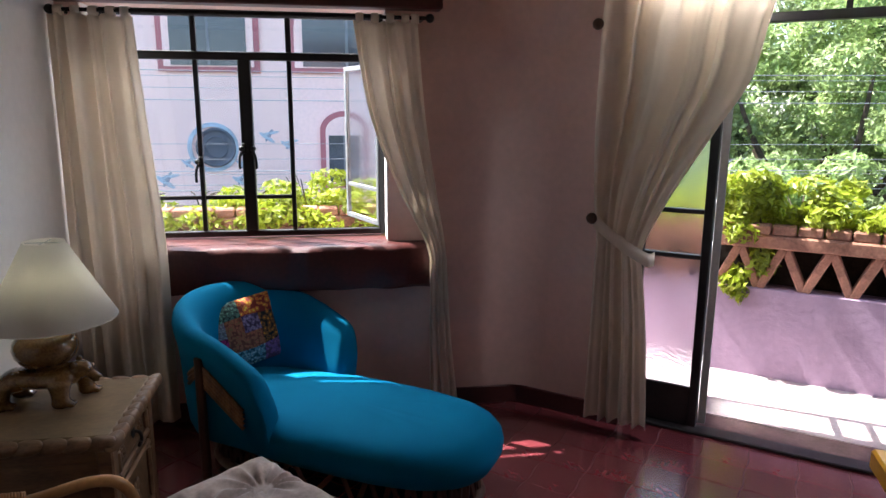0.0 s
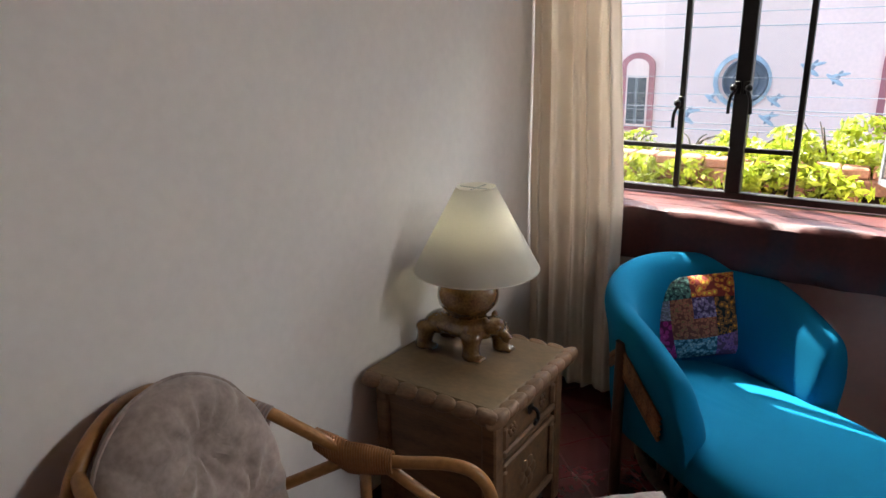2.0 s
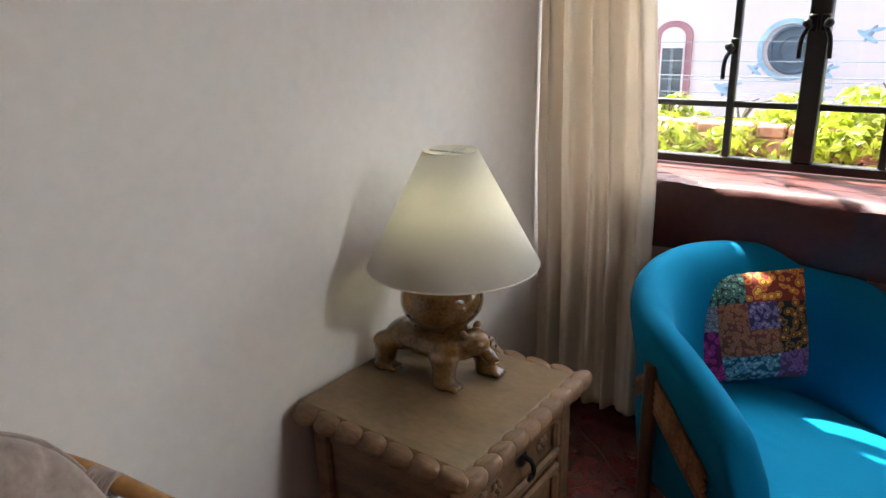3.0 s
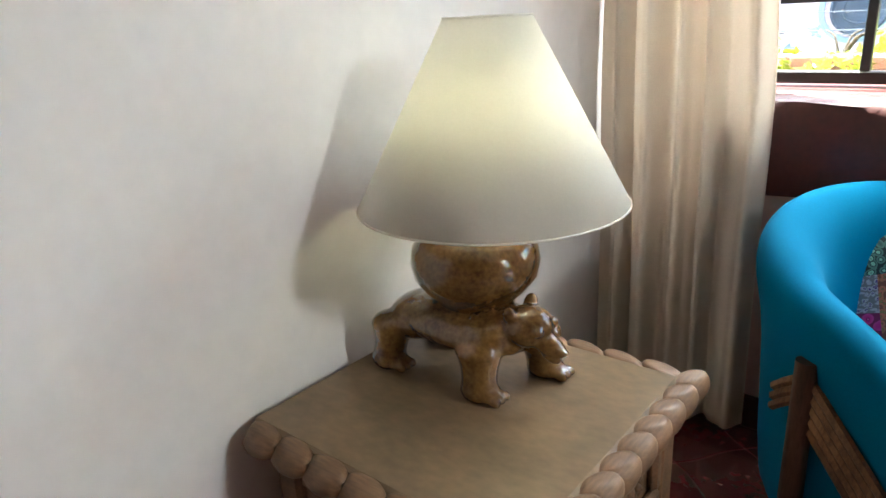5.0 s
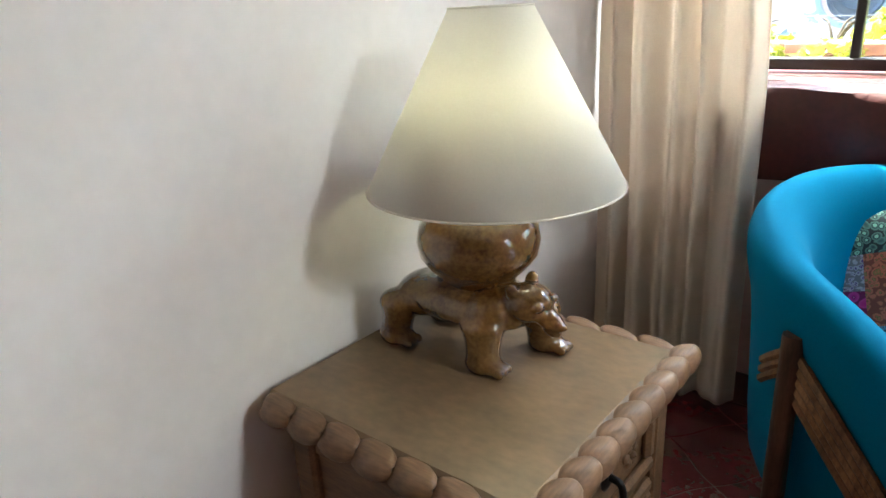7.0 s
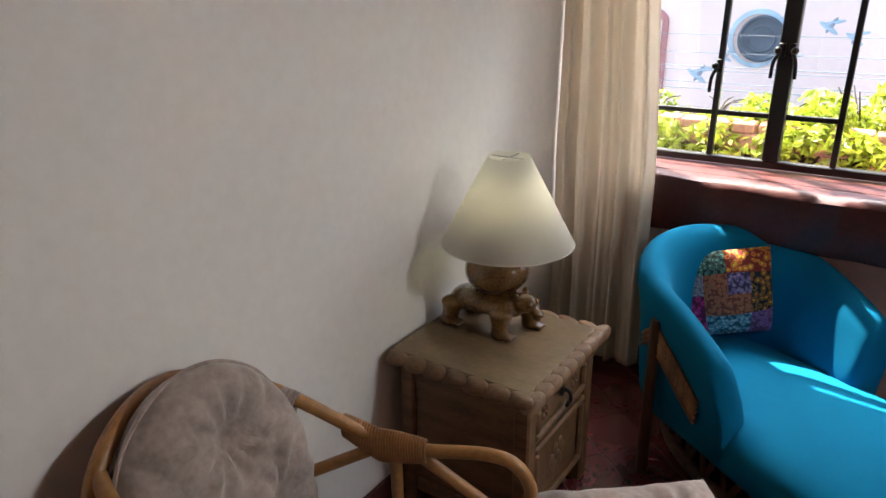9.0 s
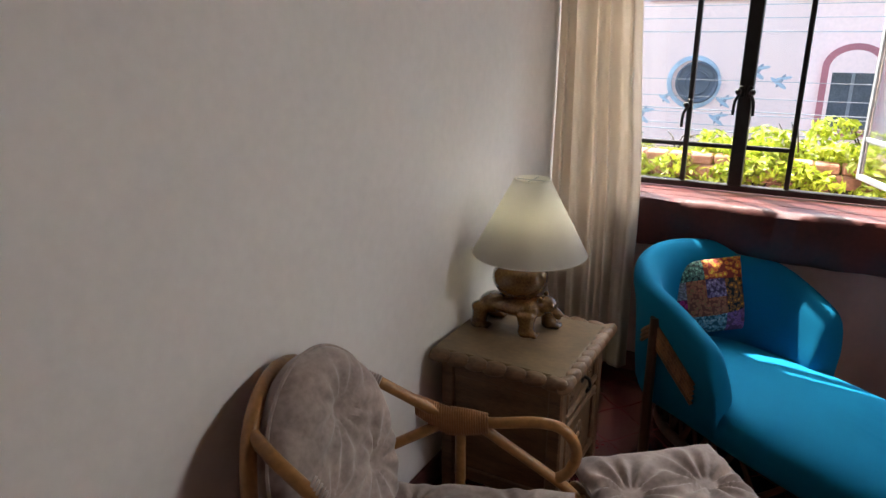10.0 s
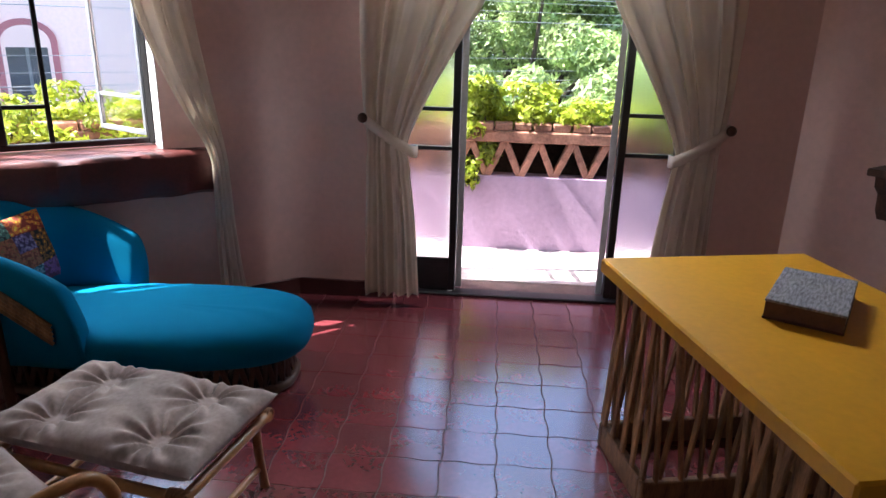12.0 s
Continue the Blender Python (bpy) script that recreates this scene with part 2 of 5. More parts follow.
# ---- walls ----
wall_left = link_mesh("wall_left", boxes((LEFT_X - 0.2, BACK_Y - 0.2, 0, LEFT_X, WIN_Y + 0.22, CEIL)), M_WHITE)
tagged(wall_left, "plain white plastered wall beside the nightstand", "wall", kind="structure")
wall_window = link_mesh("wall_window", boxes(
    (LEFT_X, WIN_Y, 0, CORNER[0] + 0.02, WIN_Y + 0.22, WZ0 - 0.03),
    (LEFT_X, WIN_Y, WZ0 - 0.03, WX0, WIN_Y + 0.22, WZ1),
    (WX1, WIN_Y, WZ0 - 0.03, CORNER[0] + 0.02, WIN_Y + 0.22, WZ1),
    (LEFT_X, WIN_Y, WZ1, CORNER[0] + 0.02, WIN_Y + 0.22, CEIL)), M_PINK)
tagged(wall_window, "dusty pink plastered wall around the steel window", "wall", kind="structure")
DS0, DS1, DZ1 = 0.57, 2.17, 2.36
wall_door = link_mesh("wall_door", boxes(
    (0, 0, 0, DS0, 0.28, CEIL), (DS1, 0, 0, 2.73, 0.28, CEIL), (DS0, 0, DZ1, DS1, 0.28, CEIL)), M_PINK, m=DOOR)
tagged(wall_door, "dusty pink plastered wall around the balcony door", "wall", kind="structure")
wall_right = link_mesh("wall_right", boxes((RIGHT.x, BACK_Y - 0.2, 0, RIGHT.x + 0.2, RIGHT.y + 0.12, CEIL)), M_PINK)
tagged(wall_right, "plain dusty pink plastered side wall", "wall", kind="structure")
wall_back = link_mesh("wall_back", boxes((LEFT_X, BACK_Y - 0.2, 0, RIGHT.x, BACK_Y, CEIL)), M_PINK)
tagged(wall_back, "plain dusty pink plastered wall behind the seats", "wall", kind="structure")
ceiling = link_mesh("ceiling", boxes((LEFT_X - 0.2, BACK_Y - 0.2, CEIL, RIGHT.x + 0.5, 0.45, CEIL + 0.15)), M_CEIL)
tagged(ceiling, "plain brown clay ceiling", "ceiling", kind="structure")

bm = bmesh.new()
for x0, x1 in ((LEFT_X, CORNER[0] + 0.012),):
    box(bm, x0, WIN_Y - 0.014, 0, x1, WIN_Y - 0.001, 0.10, 0.004)
base_w = tagged(link_mesh("baseboard", bm, M_BASE), "dark red painted baseboard under the window", "baseboard", kind="structure")
bm = bmesh.new()
box(bm, 0.0, -0.014, 0, DS0, -0.001, 0.10, 0.004)
box(bm, DS1, -0.014, 0, 2.72, -0.001, 0.10, 0.004)
tagged(link_mesh("baseboard", bm, M_BASE, m=DOOR), "dark red painted baseboard beside the door", "baseboard", kind="structure")
bm = boxes((RIGHT.x - 0.014, BACK_Y, 0, RIGHT.x - 0.001, RIGHT.y - 0.02, 0.10), bevel=0.004)
tagged(link_mesh("baseboard", bm, M_BASE), "dark red painted baseboard of the side wall", "baseboard", kind="structure")
bm = boxes((LEFT_X + 0.001, BACK_Y, 0, LEFT_X + 0.013, WIN_Y - 0.016, 0.10), bevel=0.004)
tagged(link_mesh("baseboard", bm, M_BASE), "dark red painted baseboard of the white wall", "baseboard", kind="structure")


# ---- window ----
def rough_slab(x0, y0, z0, x1, y1, z1, nx, wob, seed):
    bm = bmesh.new()
    prof = [(y1, z0), (y0 + 0.015, z0), (y0, z0 + 0.02), (y0, z1 - 0.03), (y0 + 0.012, z1 - 0.008), (y0 + 0.035, z1), (y1, z1)]
    rings = []
    for i in range(nx + 1):
        x = x0 + (x1 - x0) * i / nx
        ring = []
        for j, (y, z) in enumerate(prof):
            n = noise.noise(Vector((x * 9 + seed, j * 0.9, 0.3)))
            ring.append(bm.verts.new((x, y + (wob * n if 0 < j < 6 else 0), z + (0.6 * wob * noise.noise(Vector((x * 7, j, seed))) if 0 < j < 6 else 0))))
        rings.append(ring)
    for A, B in zip(rings, rings[1:]):
        for j in range(len(prof)):
            k = (j + 1) % len(prof)
            bm.faces.new((A[j], A[k], B[k], B[j]))
    bm.faces.new(rings[0])
    bm.faces.new(list(reversed(rings[-1])))
    bmesh.ops.recalc_face_normals(bm, faces=bm.faces)
    return bm


sill = link_mesh("window_sill", rough_slab(0.63, -0.08, 0.69, 1.995, WIN_Y - 0.002, 0.915, 60, 0.012, 3), M_SILL, smooth=True)
tagged(sill, "thick uneven dark red painted window ledge", "window sill", kind="structure")
bm = boxes((WX0 + 0.004, WIN_Y - 0.002, 0.892, WX1 - 0.004, 0.30, 0.917), bevel=0.003)
tagged(link_mesh("trim", bm, M_SILL), "dark red painted bottom of the window recess", "window sill", kind="structure")

window_1 = thing("window_1", Matrix.Translation((0, 0.2, 0)), "black steel casement window with small panes and open side casement", "window", kind="structure")
FW = 0.035
bm = boxes((WX0, -0.02, 0.925, WX0 + FW, 0.02, WZ1), (WX1 - FW, -0.02, 0.925, WX1, 0.02, WZ1),
           (WX0 + FW, -0.02, 0.925, WX1 - FW, 0.02, 0.955), (WX0 + FW, -0.02, WZ1 - 0.03, WX1 - FW, 0.02, WZ1),
           (WX0 + FW, -0.022, 1.803, WX1 - FW, 0.022, 1.843), (1.072, -0.024, 0.955, 1.132, 0.024, 1.803), bevel=0.003)
part("window_frame", bm, M_BLACK, window_1)
for x in (0.87, 1.318):
    part("glazing_bar", boxes((x - 0.011, -0.014, 0.955, x + 0.011, 0.014, 1.803), bevel=0.002), M_BLACK, window_1)
    part("glazing_bar", boxes((x - 0.013, -0.014, 1.843, x + 0.013, 0.014, WZ1 - 0.03), bevel=0.002), M_BLACK, window_1)
for x0, x1 in ((WX0 + FW, 0.859), (0.881, 1.072), (1.132, 1.307)):
    part("glazing_bar", boxes((x0, -0.012, 1.118, x1, 0.012, 1.138), bevel=0.002), M_BLACK, window_1)
for x0, x1, z0, z1 in ((0.457, 0.859, 0.957, 1.117), (0.457, 0.859, 1.139, 1.802), (0.882, 1.071, 0.957, 1.117), (0.882, 1.071, 1.139, 1.802),
                       (1.133, 1.306, 0.957, 1.117), (1.133, 1.306, 1.139, 1.802), (0.457, 0.856, 1.845, 2.003), (0.884, 1.304, 1.845, 2.003), (1.332, 1.753, 1.845, 2.003)):
    ob = part("pane", boxes((x0, -0.002, z0, x1, 0.002, z1)), M_GLASS, window_1)
    ob.visible_shadow = False
# catches on the centre mullion and the left bar
for x, z, s in ((1.085, 1.375, -1), (1.119, 1.375, 1), (0.872, 1.31, -1)):
    bm = bmesh.new()
    ball(bm, x + 0.012 * s, -0.045, z, 0.014, 0.016, 0.014, seg=10)
    box(bm, x - 0.012, -0.035, z - 0.025, x + 0.012, -0.02, z + 0.025, 0.003)
    tube(bm, smooth_path([(x, -0.04, z), (x + 0.02 * s, -0.05, z - 0.04), (x + 0.024 * s, -0.045, z - 0.10)], 4), 0.007, 8)
    part("window_catch", bm, M_IRON, window_1, smooth=True)
# casement swung out
case = thing("casement", Matrix.Translation((1.763, 0.01, 0)) @ Matrix.Rotation(radians(-68), 4, "Z"), "", "")
case.parent = window_1
for k in ("label", "category"):
    case.pop(k, None)
bm = boxes((-0.43, -0.012, 0.96, -0.405, 0.012, 1.80), (-0.025, -0.012, 0.96, 0, 0.012, 1.80), (-0.405, -0.012, 0.96, -0.025, 0.012, 0.985),
           (-0.405, -0.012, 1.775, -0.025, 0.012, 1.80), (-0.405, -0.01, 1.14, -0.025, 0.01, 1.16), bevel=0.002)
M_PALE = mat("pale_grey_steel_paint", (0.55, 0.57, 0.57), 0.5, var=0.08, scale=8, bump=0.1)
M_GREYSTEEL = mat("weathered_steel_paint", (0.20, 0.21, 0.22), 0.5, var=0.15, scale=8, bump=0.1)
part("casement_frame", bm, M_GREYSTEEL, case)
for z0, z1 in ((0.986, 1.139), (1.161, 1.774)):
    ob = part("pane", boxes((-0.404, -0.002, z0, -0.026, 0.002, z1)), M_DUSTY, case)
    ob.visible_shadow = False

for x in (WX0 + 0.001, WX1 - 0.005):
    tagged(link_mesh("trim", boxes((x, WIN_Y + 0.001, 0.918, x + 0.004, 0.178, WZ1 - 0.002)), M_WHITE), "white painted side of the window recess", "window recess", kind="structure")
pelmet = link_mesh("pelmet", boxes((0.325, -0.08, 2.03, 2.05, WIN_Y - 0.002, 2.17), bevel=0.006), M_SILL)
tagged(pelmet, "dark red painted board above the window", "pelmet", kind="structure")
curtain_rod = thing("curtain_rod", Matrix.Translation((0, -0.10, 1.985)), "thin black iron curtain rod with ball ends above the window", "curtain rod")
bm = bmesh.new()
tube(bm, [(0.345, 0, 0), (1.975, 0, 0)], 0.009, 10)
part("rod", bm, M_IRON, curtain_rod, smooth=True)
for x in (0.345, 1.985):
    bm = bmesh.new()
    ball(bm, x, 0, 0, 0.021)
    part("finial", bm, M_IRON, curtain_rod, smooth=True)
for x in (0.37, 1.955):
    bm = bmesh.new()
    tube(bm, [(x, 0.0, 0), (x, 0.119, 0)], 0.007, 8)
    part("bracket", bm, M_IRON, curtain_rod, smooth=True)


# ---- curtains ----
def curtain_mesh(rows, folds, amp, seed, cols=150, sub=9):
    """rows: height, outer edge, inner edge, distance from the wall, fold depth factor."""
    bm = bmesh.new()
    rng = random.Random(seed)
    ph = [rng.uniform(0, 6.28) for _ in range(4)]
    pts = smooth_path([(a, b, z) for z, a, b, *_ in rows], sub)
    oth = smooth_path([(o, k, 0) for *_, o, k in rows], sub)
    grid = []
    for (a, b, z), (o, k, _) in zip(pts, oth):
        line = []
        for i in range(cols + 1):
            u = i / cols
            w = u + 0.035 * math.sin(2 * math.pi * (2.3 * u + 0.15 * z) + ph[0]) * u * (1 - u) * 4
            f = math.sin(2 * math.pi * folds * w + ph[1]) + 0.45 * math.sin(2 * math.pi * folds * 1.7 * w + ph[2] + 0.5 * z) + 0.25 * noise.noise(Vector((u * 9, z * 2.5, seed)))
            line.append(bm.verts.new((a + (b - a) * u, -o - amp * k * f, z + 0.004 * math.sin(2 * math.pi * folds * w + ph[3]))))
        grid.append(line)
    for A, B in zip(grid, grid[1:]):
        for i in range(cols):
            bm.faces.new((A[i], A[i + 1], B[i + 1], B[i]))
    return bm


def make_curtain(rows, folds, amp, seed, m, label, group, tabs=()):
    th = thing("curtain", m, label, "curtain", group)
    c = part("cloth", curtain_mesh(rows, folds, amp, seed), M_CURT, th, smooth=True)
    for f in c.data.polygons:
        f.use_smooth = True
    md = c.modifiers.new("thickness", "SOLIDIFY")
    md.thickness = 0.003
    for x in tabs:
        bm = bmesh.new()
        ring = [(0.017 * math.cos(a), 0.017 * math.sin(a)) for a in (2 * math.pi * j / 12 for j in range(12))]
        tube_pts = [(x, -0.055 + q[0], 1.985 + q[1] * 1.3 - 0.004) for q in ring]
        A = [bm.verts.new((p[0] - 0.018, p[1], p[2])) for p in tube_pts]
        B = [bm.verts.new((p[0] + 0.018, p[1], p[2])) for p in tube_pts]
        for j in range(12):
            bm.faces.new((A[j], A[(j + 1) % 12], B[(j + 1) % 12], B[j]))
        t = part("tab", bm, M_CURT, th, smooth=True)
        t.modifiers.new("thickness", "SOLIDIFY").thickness = 0.003
    return th


I4 = Matrix.Translation((0, -0.045, 0))
make_curtain([(1.965, 0.33, 0.675, 0.055, 0.7), (1.5, 0.33, 0.70, 0.06, 1), (0.98, 0.33, 0.742, 0.075, 1), (0.5, 0.335, 0.742, 0.075, 1), (0.07, 0.335, 0.745, 0.075, 1.1)],
             5.2, 0.022, 11, I4, "long cream cotton tab-top curtain hanging straight beside the window", "window curtains", [0.38, 0.45, 0.52, 0.59, 0.65])
make_curtain([(1.965, 1.93, 1.632, 0.055, 0.7), (1.55, 1.965, 1.70, 0.065, 0.9), (1.2, 2.015, 1.83, 0.075, 0.7), (0.92, 2.06, 1.965, 0.085, 0.45), (0.75, 2.075, 1.985, 0.08, 0.45), (0.45, 2.095, 1.985, 0.065, 0.6), (0.09, 2.135, 1.99, 0.06, 0.7)],
             4.3, 0.022, 5, I4, "cream cotton tab-top curtain pulled aside over the window ledge", "window curtains", [1.66, 1.73, 1.80, 1.87, 1.915])
LROWS = [(2.42, 0.46, 1.28, 0.11, 0.8), (2.03, 0.41, 1.13, 0.11, 1), (1.71, 0.40, 1.06, 0.115, 1), (1.5, 0.40, 0.945, 0.12, 1), (1.2, 0.41, 0.775, 0.12, 0.8), (0.95, 0.435, 0.665, 0.115, 0.5),
         (0.82, 0.43, 0.675, 0.115, 0.6), (0.5, 0.42, 0.71, 0.11, 0.9), (0.065, 0.41, 0.735, 0.11, 1.1)]
make_curtain(LROWS, 5.5, 0.028, 21, DOOR, "long cream cotton door curtain gathered by a tieback", "door curtains")
make_curtain([(z, 2.73 - a, 2.73 - b, o, k) for z, a, b, o, k in LROWS], 5.5, 0.028, 34, DOOR, "long cream cotton door curtain gathered by a tieback", "door curtains")
for s, q in ((0.42, 1), (2.33, -1)):
    tie = thing("curtain_tieback", DOOR @ Matrix.Translation((s, 0, 1.072)), "cream cloth tieback on a dark wooden wall knob", "tieback", "tiebacks")
    bm = bmesh.new()
    tube(bm, [(0, -0.001, 0), (0, -0.12, 0)], 0.008, 8)
    ball(bm, 0, -0.135, 0, 0.027, 0.022, 0.027)
    part("knob", bm, M_DARKWOOD, tie, "dark turned wooden knob", smooth=True)
    bm = bmesh.new()
    pp = smooth_path([(0.0, -0.115, 0.0), (0.08 * q, -0.165, -0.05), (0.19 * q, -0.175, -0.12), (0.275 * q, -0.165, -0.165), (0.29 * q, -0.10, -0.17)], 8)
    A = [bm.verts.new(p + Vector((0, 0, 0.032))) for p in pp]
    B = [bm.verts.new(p - Vector((0, 0, 0.032))) for p in pp]
    for i in range(len(pp) - 1):
        bm.faces.new((A[i], A[i + 1], B[i + 1], B[i]))
    t = part("band", bm, M_CURT, tie, smooth=True)
    t.modifiers.new("thickness", "SOLIDIFY").thickness = 0.004
for s in (0.405, 2.345):
    kn = thing("curtain_hook", DOOR @ Matrix.Translation((s, 0, 1.95)), "dark wooden knob fixed high beside the door curtain", "wall knob", "wall knobs")
    bm = bmesh.new()
    tube(bm, [(0, -0.001, 0), (0, -0.12, 0)], 0.008, 8)
    ball(bm, 0, -0.135, 0, 0.026, 0.022, 0.026)
    part("knob", bm, M_DARKWOOD, kn, smooth=True)
rod2 = thing("curtain_rod", DOOR @ Matrix.Translation((0, -0.11, 2.435)), "black iron curtain rod above the balcony door", "curtain rod")
bm = bmesh.new()
tube(bm, [(0.36, 0, 0), (2.37, 0, 0)], 0.011, 10)
part("rod", bm, M_IRON, rod2, smooth=True)
for s in (0.4, 2.33):
    bm = bmesh.new()
    tube(bm, [(s, 0, 0), (s, 0.109, 0)], 0.008, 8)
    part("bracket", bm, M_IRON, rod2, smooth=True)

# ---- balcony door ----
door_1 = thing("door_1", DOOR @ Matrix.Translation((0, 0.125, 0)), "black steel balcony door with hammered glass, standing open", "door", kind="structure")
bm = boxes((DS0, -0.03, 0.0, DS0 + 0.045, 0.03, DZ1), (DS1 - 0.045, -0.03, 0, DS1, 0.03, DZ1), (0.885, -0.03, 0.03, 0.925, 0.03, 1.945), (1.815, -0.03, 0.03, 1.855, 0.03, 1.945),
           (DS0 + 0.045, -0.03, 1.945, DS1 - 0.045, 0.03, 1.985), (DS0 + 0.045, -0.03, DZ1 - 0.04, DS1 - 0.045, 0.03, DZ1), (1.36, -0.02, 1.985, 1.385, 0.02, DZ1 - 0.04), bevel=0.003)
part("door_frame", bm, M_BLACK, door_1)
part("threshold", boxes((DS0 + 0.045, -0.055, 0.0, DS1 - 0.045, 0.04, 0.018), bevel=0.004), M_BLACK, door_1)
for s0, s1 in ((DS0 + 0.046, 0.884), (1.856, DS1 - 0.046)):
    part("kick_panel", boxes((s0, -0.012, 0.02, s1, 0.012, 0.225), bevel=0.003), M_BLACK, door_1)
    for z in (0.885, 1.105, 1.52):
        part("glazing_bar", boxes((s0, -0.015, z - 0.011, s1, 0.015, z + 0.011), bevel=0.002), M_BLACK, door_1)
    for z0, z1 in ((0.226, 0.873), (0.897, 1.093), (1.117, 1.508), (1.532, 1.944)):
        ob = part("pane", boxes((s0, -0.003, z0, s1, 0.003, z1)), M_FROST, door_1)
        ob.visible_shadow = False
for s0, s1 in ((DS0 + 0.046, 1.359), (1.386, DS1 - 0.046)):
    ob = part("pane", boxes((s0, -0.002, 1.986, s1, 0.002, DZ1 - 0.041)), M_GLASS, door_1)
    ob.visible_shadow = False
for s, a, q in ((0.945, 99, 1), (1.795, -100, -1)):
    leaf = new("door_leaf")
    leaf.matrix_basis = Matrix.Translation((s, 0.035, 0)) @ Matrix.Rotation(radians(a), 4, "Z") @ Matrix.Diagonal((q, 1, 1, 1))
    leaf.parent = door_1
    bm = boxes((0, -0.018, 0.03, 0.035, 0.018, 1.94), (0.40, -0.018, 0.03, 0.435, 0.018, 1.94), (0.035, -0.018, 1.905, 0.40, 0.018, 1.94), (0.035, -0.012, 0.03, 0.40, 0.012, 0.225),
               (0.035, -0.014, 0.875, 0.40, 0.014, 0.895), (0.035, -0.014, 1.095, 0.40, 0.014, 1.115), (0.035, -0.014, 1.51, 0.40, 0.014, 1.53), bevel=0.002)
    part("leaf_frame", bm, M_PALE, leaf, "pale grey painted steel leaf")
    for z0, z1 in ((0.226, 0.874), (0.896, 1.094), (1.116, 1.509), (1.531, 1.904)):
        ob = part("pane", boxes((0.036, -0.003, z0, 0.399, 0.003, z1)), M_FROST, leaf)
        ob.visible_shadow = False

# ---- nightstand ----
NX0, NX1, NY0, NY1, NZ = 0.338, 0.848, -1.295, -0.770, 0.572
ns = thing("nightstand", Matrix.Translation((NX0, NY0, 0)), "carved rustic wooden nightstand with rope-edged top and one drawer", "nightstand")
NW, ND = NX1 - NX0, NY1 - NY0
bm = boxes((0.0, 0.026, NZ - 0.040, NW - 0.030, ND - 0.026, NZ), bevel=0.006)
part("top", bm, M_WOODTOP, ns)


def rope_bead(length, w, h):
    bm = bmesh.new()
    vs = ball(bm, 0, 0, 0, length * 0.56, w * 0.56, h * 0.58, seg=20)
    for v in vs:
        v.co.x = max(-length * 0.485, min(length * 0.485, v.co.x * 1.12)) + 0.62 * v.co.z - 0.62 * v.co.y
        v.co.z = max(-h * 0.48, min(h * 0.47, v.co.z))
    return bm


for side, count in (("front", 10), ("near", 7), ("far", 7)):
    first = None
    for i in range(count):
        u = (i + 0.5) / count
        if side == "front":
            mm = Matrix.Translation((NW - 0.018, ND * u, NZ - 0.021)) @ Matrix.Rotation(radians(90), 4, "Z")
        elif side == "near":
            mm = Matrix.Translation(((NW - 0.02) * u, 0.016, NZ - 0.021))
        else:
            mm = Matrix.Translation(((NW - 0.02) * u, ND - 0.016, NZ - 0.021)) @ Matrix.Rotation(radians(180), 4, "Z")
        if first is None:
            ob = first = part("rope_bead", rope_bead((ND if side == "front" else NW - 0.02) / count * 1.03, 0.048, 0.046), M_WOOD, ns, smooth=True)
        else:
            ob = new("rope_bead", first.data)
            ob.parent = ns
        ob.matrix_basis = mm
L = 0.05
for x in (0.03, NW - 0.03 - L):
    for y in (0.035, ND - 0.035 - L):
        part("leg", boxes((x, y, 0, x + L, y + L, NZ - 0.044), bevel=0.006), M_WOOD, ns)
x0, x1, y0, y1 = 0.04, NW - 0.04, 0.05, ND - 0.05
part("side_panel", boxes((x0 + 0.04, y0, 0.07, x1 - 0.04, y0 + 0.015, NZ - 0.05)), M_WOOD, ns)
part("side_rail", boxes((x0 + 0.04, y0 - 0.008, NZ - 0.10, x1 - 0.04, y0 + 0.01, NZ - 0.05), bevel=0.004), M_WOOD, ns)
part("side_rail", boxes((x0 + 0.04, y0 - 0.008, 0.06, x1 - 0.04, y0 + 0.01, 0.11), bevel=0.004), M_WOOD, ns)
part("side_panel", boxes((x0 + 0.04, y1 - 0.015, 0.07, x1 - 0.04, y1, NZ - 0.05)), M_WOOD, ns)
part("back_panel", boxes((x0, y0 + 0.03, 0.07, x0 + 0.012, y1 - 0.03, NZ - 0.05)), M_WOOD, ns)
part("bottom_shelf", boxes((x0 + 0.02, y0 + 0.016, 0.07, x1 - 0.02, y1 - 0.016, 0.085)), M_DARKWOOD, ns)
fx = NW - 0.04


def carved_front(name, z0, z1, label):
    bm = boxes((fx - 0.03, 0.088, z0, fx - 0.004, ND - 0.088, z1), bevel=0.003)
    pn = part(name, bm, M_WOOD, ns, label)
    w = 0.026
    for r in ((fx - 0.006, 0.088, z0, fx + 0.012, ND - 0.088, z0 + w), (fx - 0.006, 0.088, z1 - w, fx + 0.012, ND - 0.088, z1),
              (fx - 0.006, 0.088, z0 + w, fx + 0.012, 0.088 + w, z1 - w), (fx - 0.006, ND - 0.088 - w, z0 + w, fx + 0.012, ND - 0.088, z1 - w)):
        part("moulding", boxes(r, bevel=0.007), M_WOOD, pn)
    for yc in ((0.16, ND - 0.16) if z1 - z0 < 0.2 else (ND / 2,)):
        bm = bmesh.new()
        rr = 0.026 if z1 - z0 < 0.2 else 0.06
        for k in range(6):
            a = k * math.pi / 3
            ball(bm, fx - 0.002, yc + rr * 0.62 * math.cos(a), (z0 + z1) / 2 + rr * 0.62 * math.sin(a), 0.006, rr * 0.36, rr * 0.36, seg=8)
        ball(bm, fx, yc, (z0 + z1) / 2, 0.009, rr * 0.28, rr * 0.28, seg=8)
        part("carved_flower", bm, M_WOOD, pn, smooth=True)
    return pn


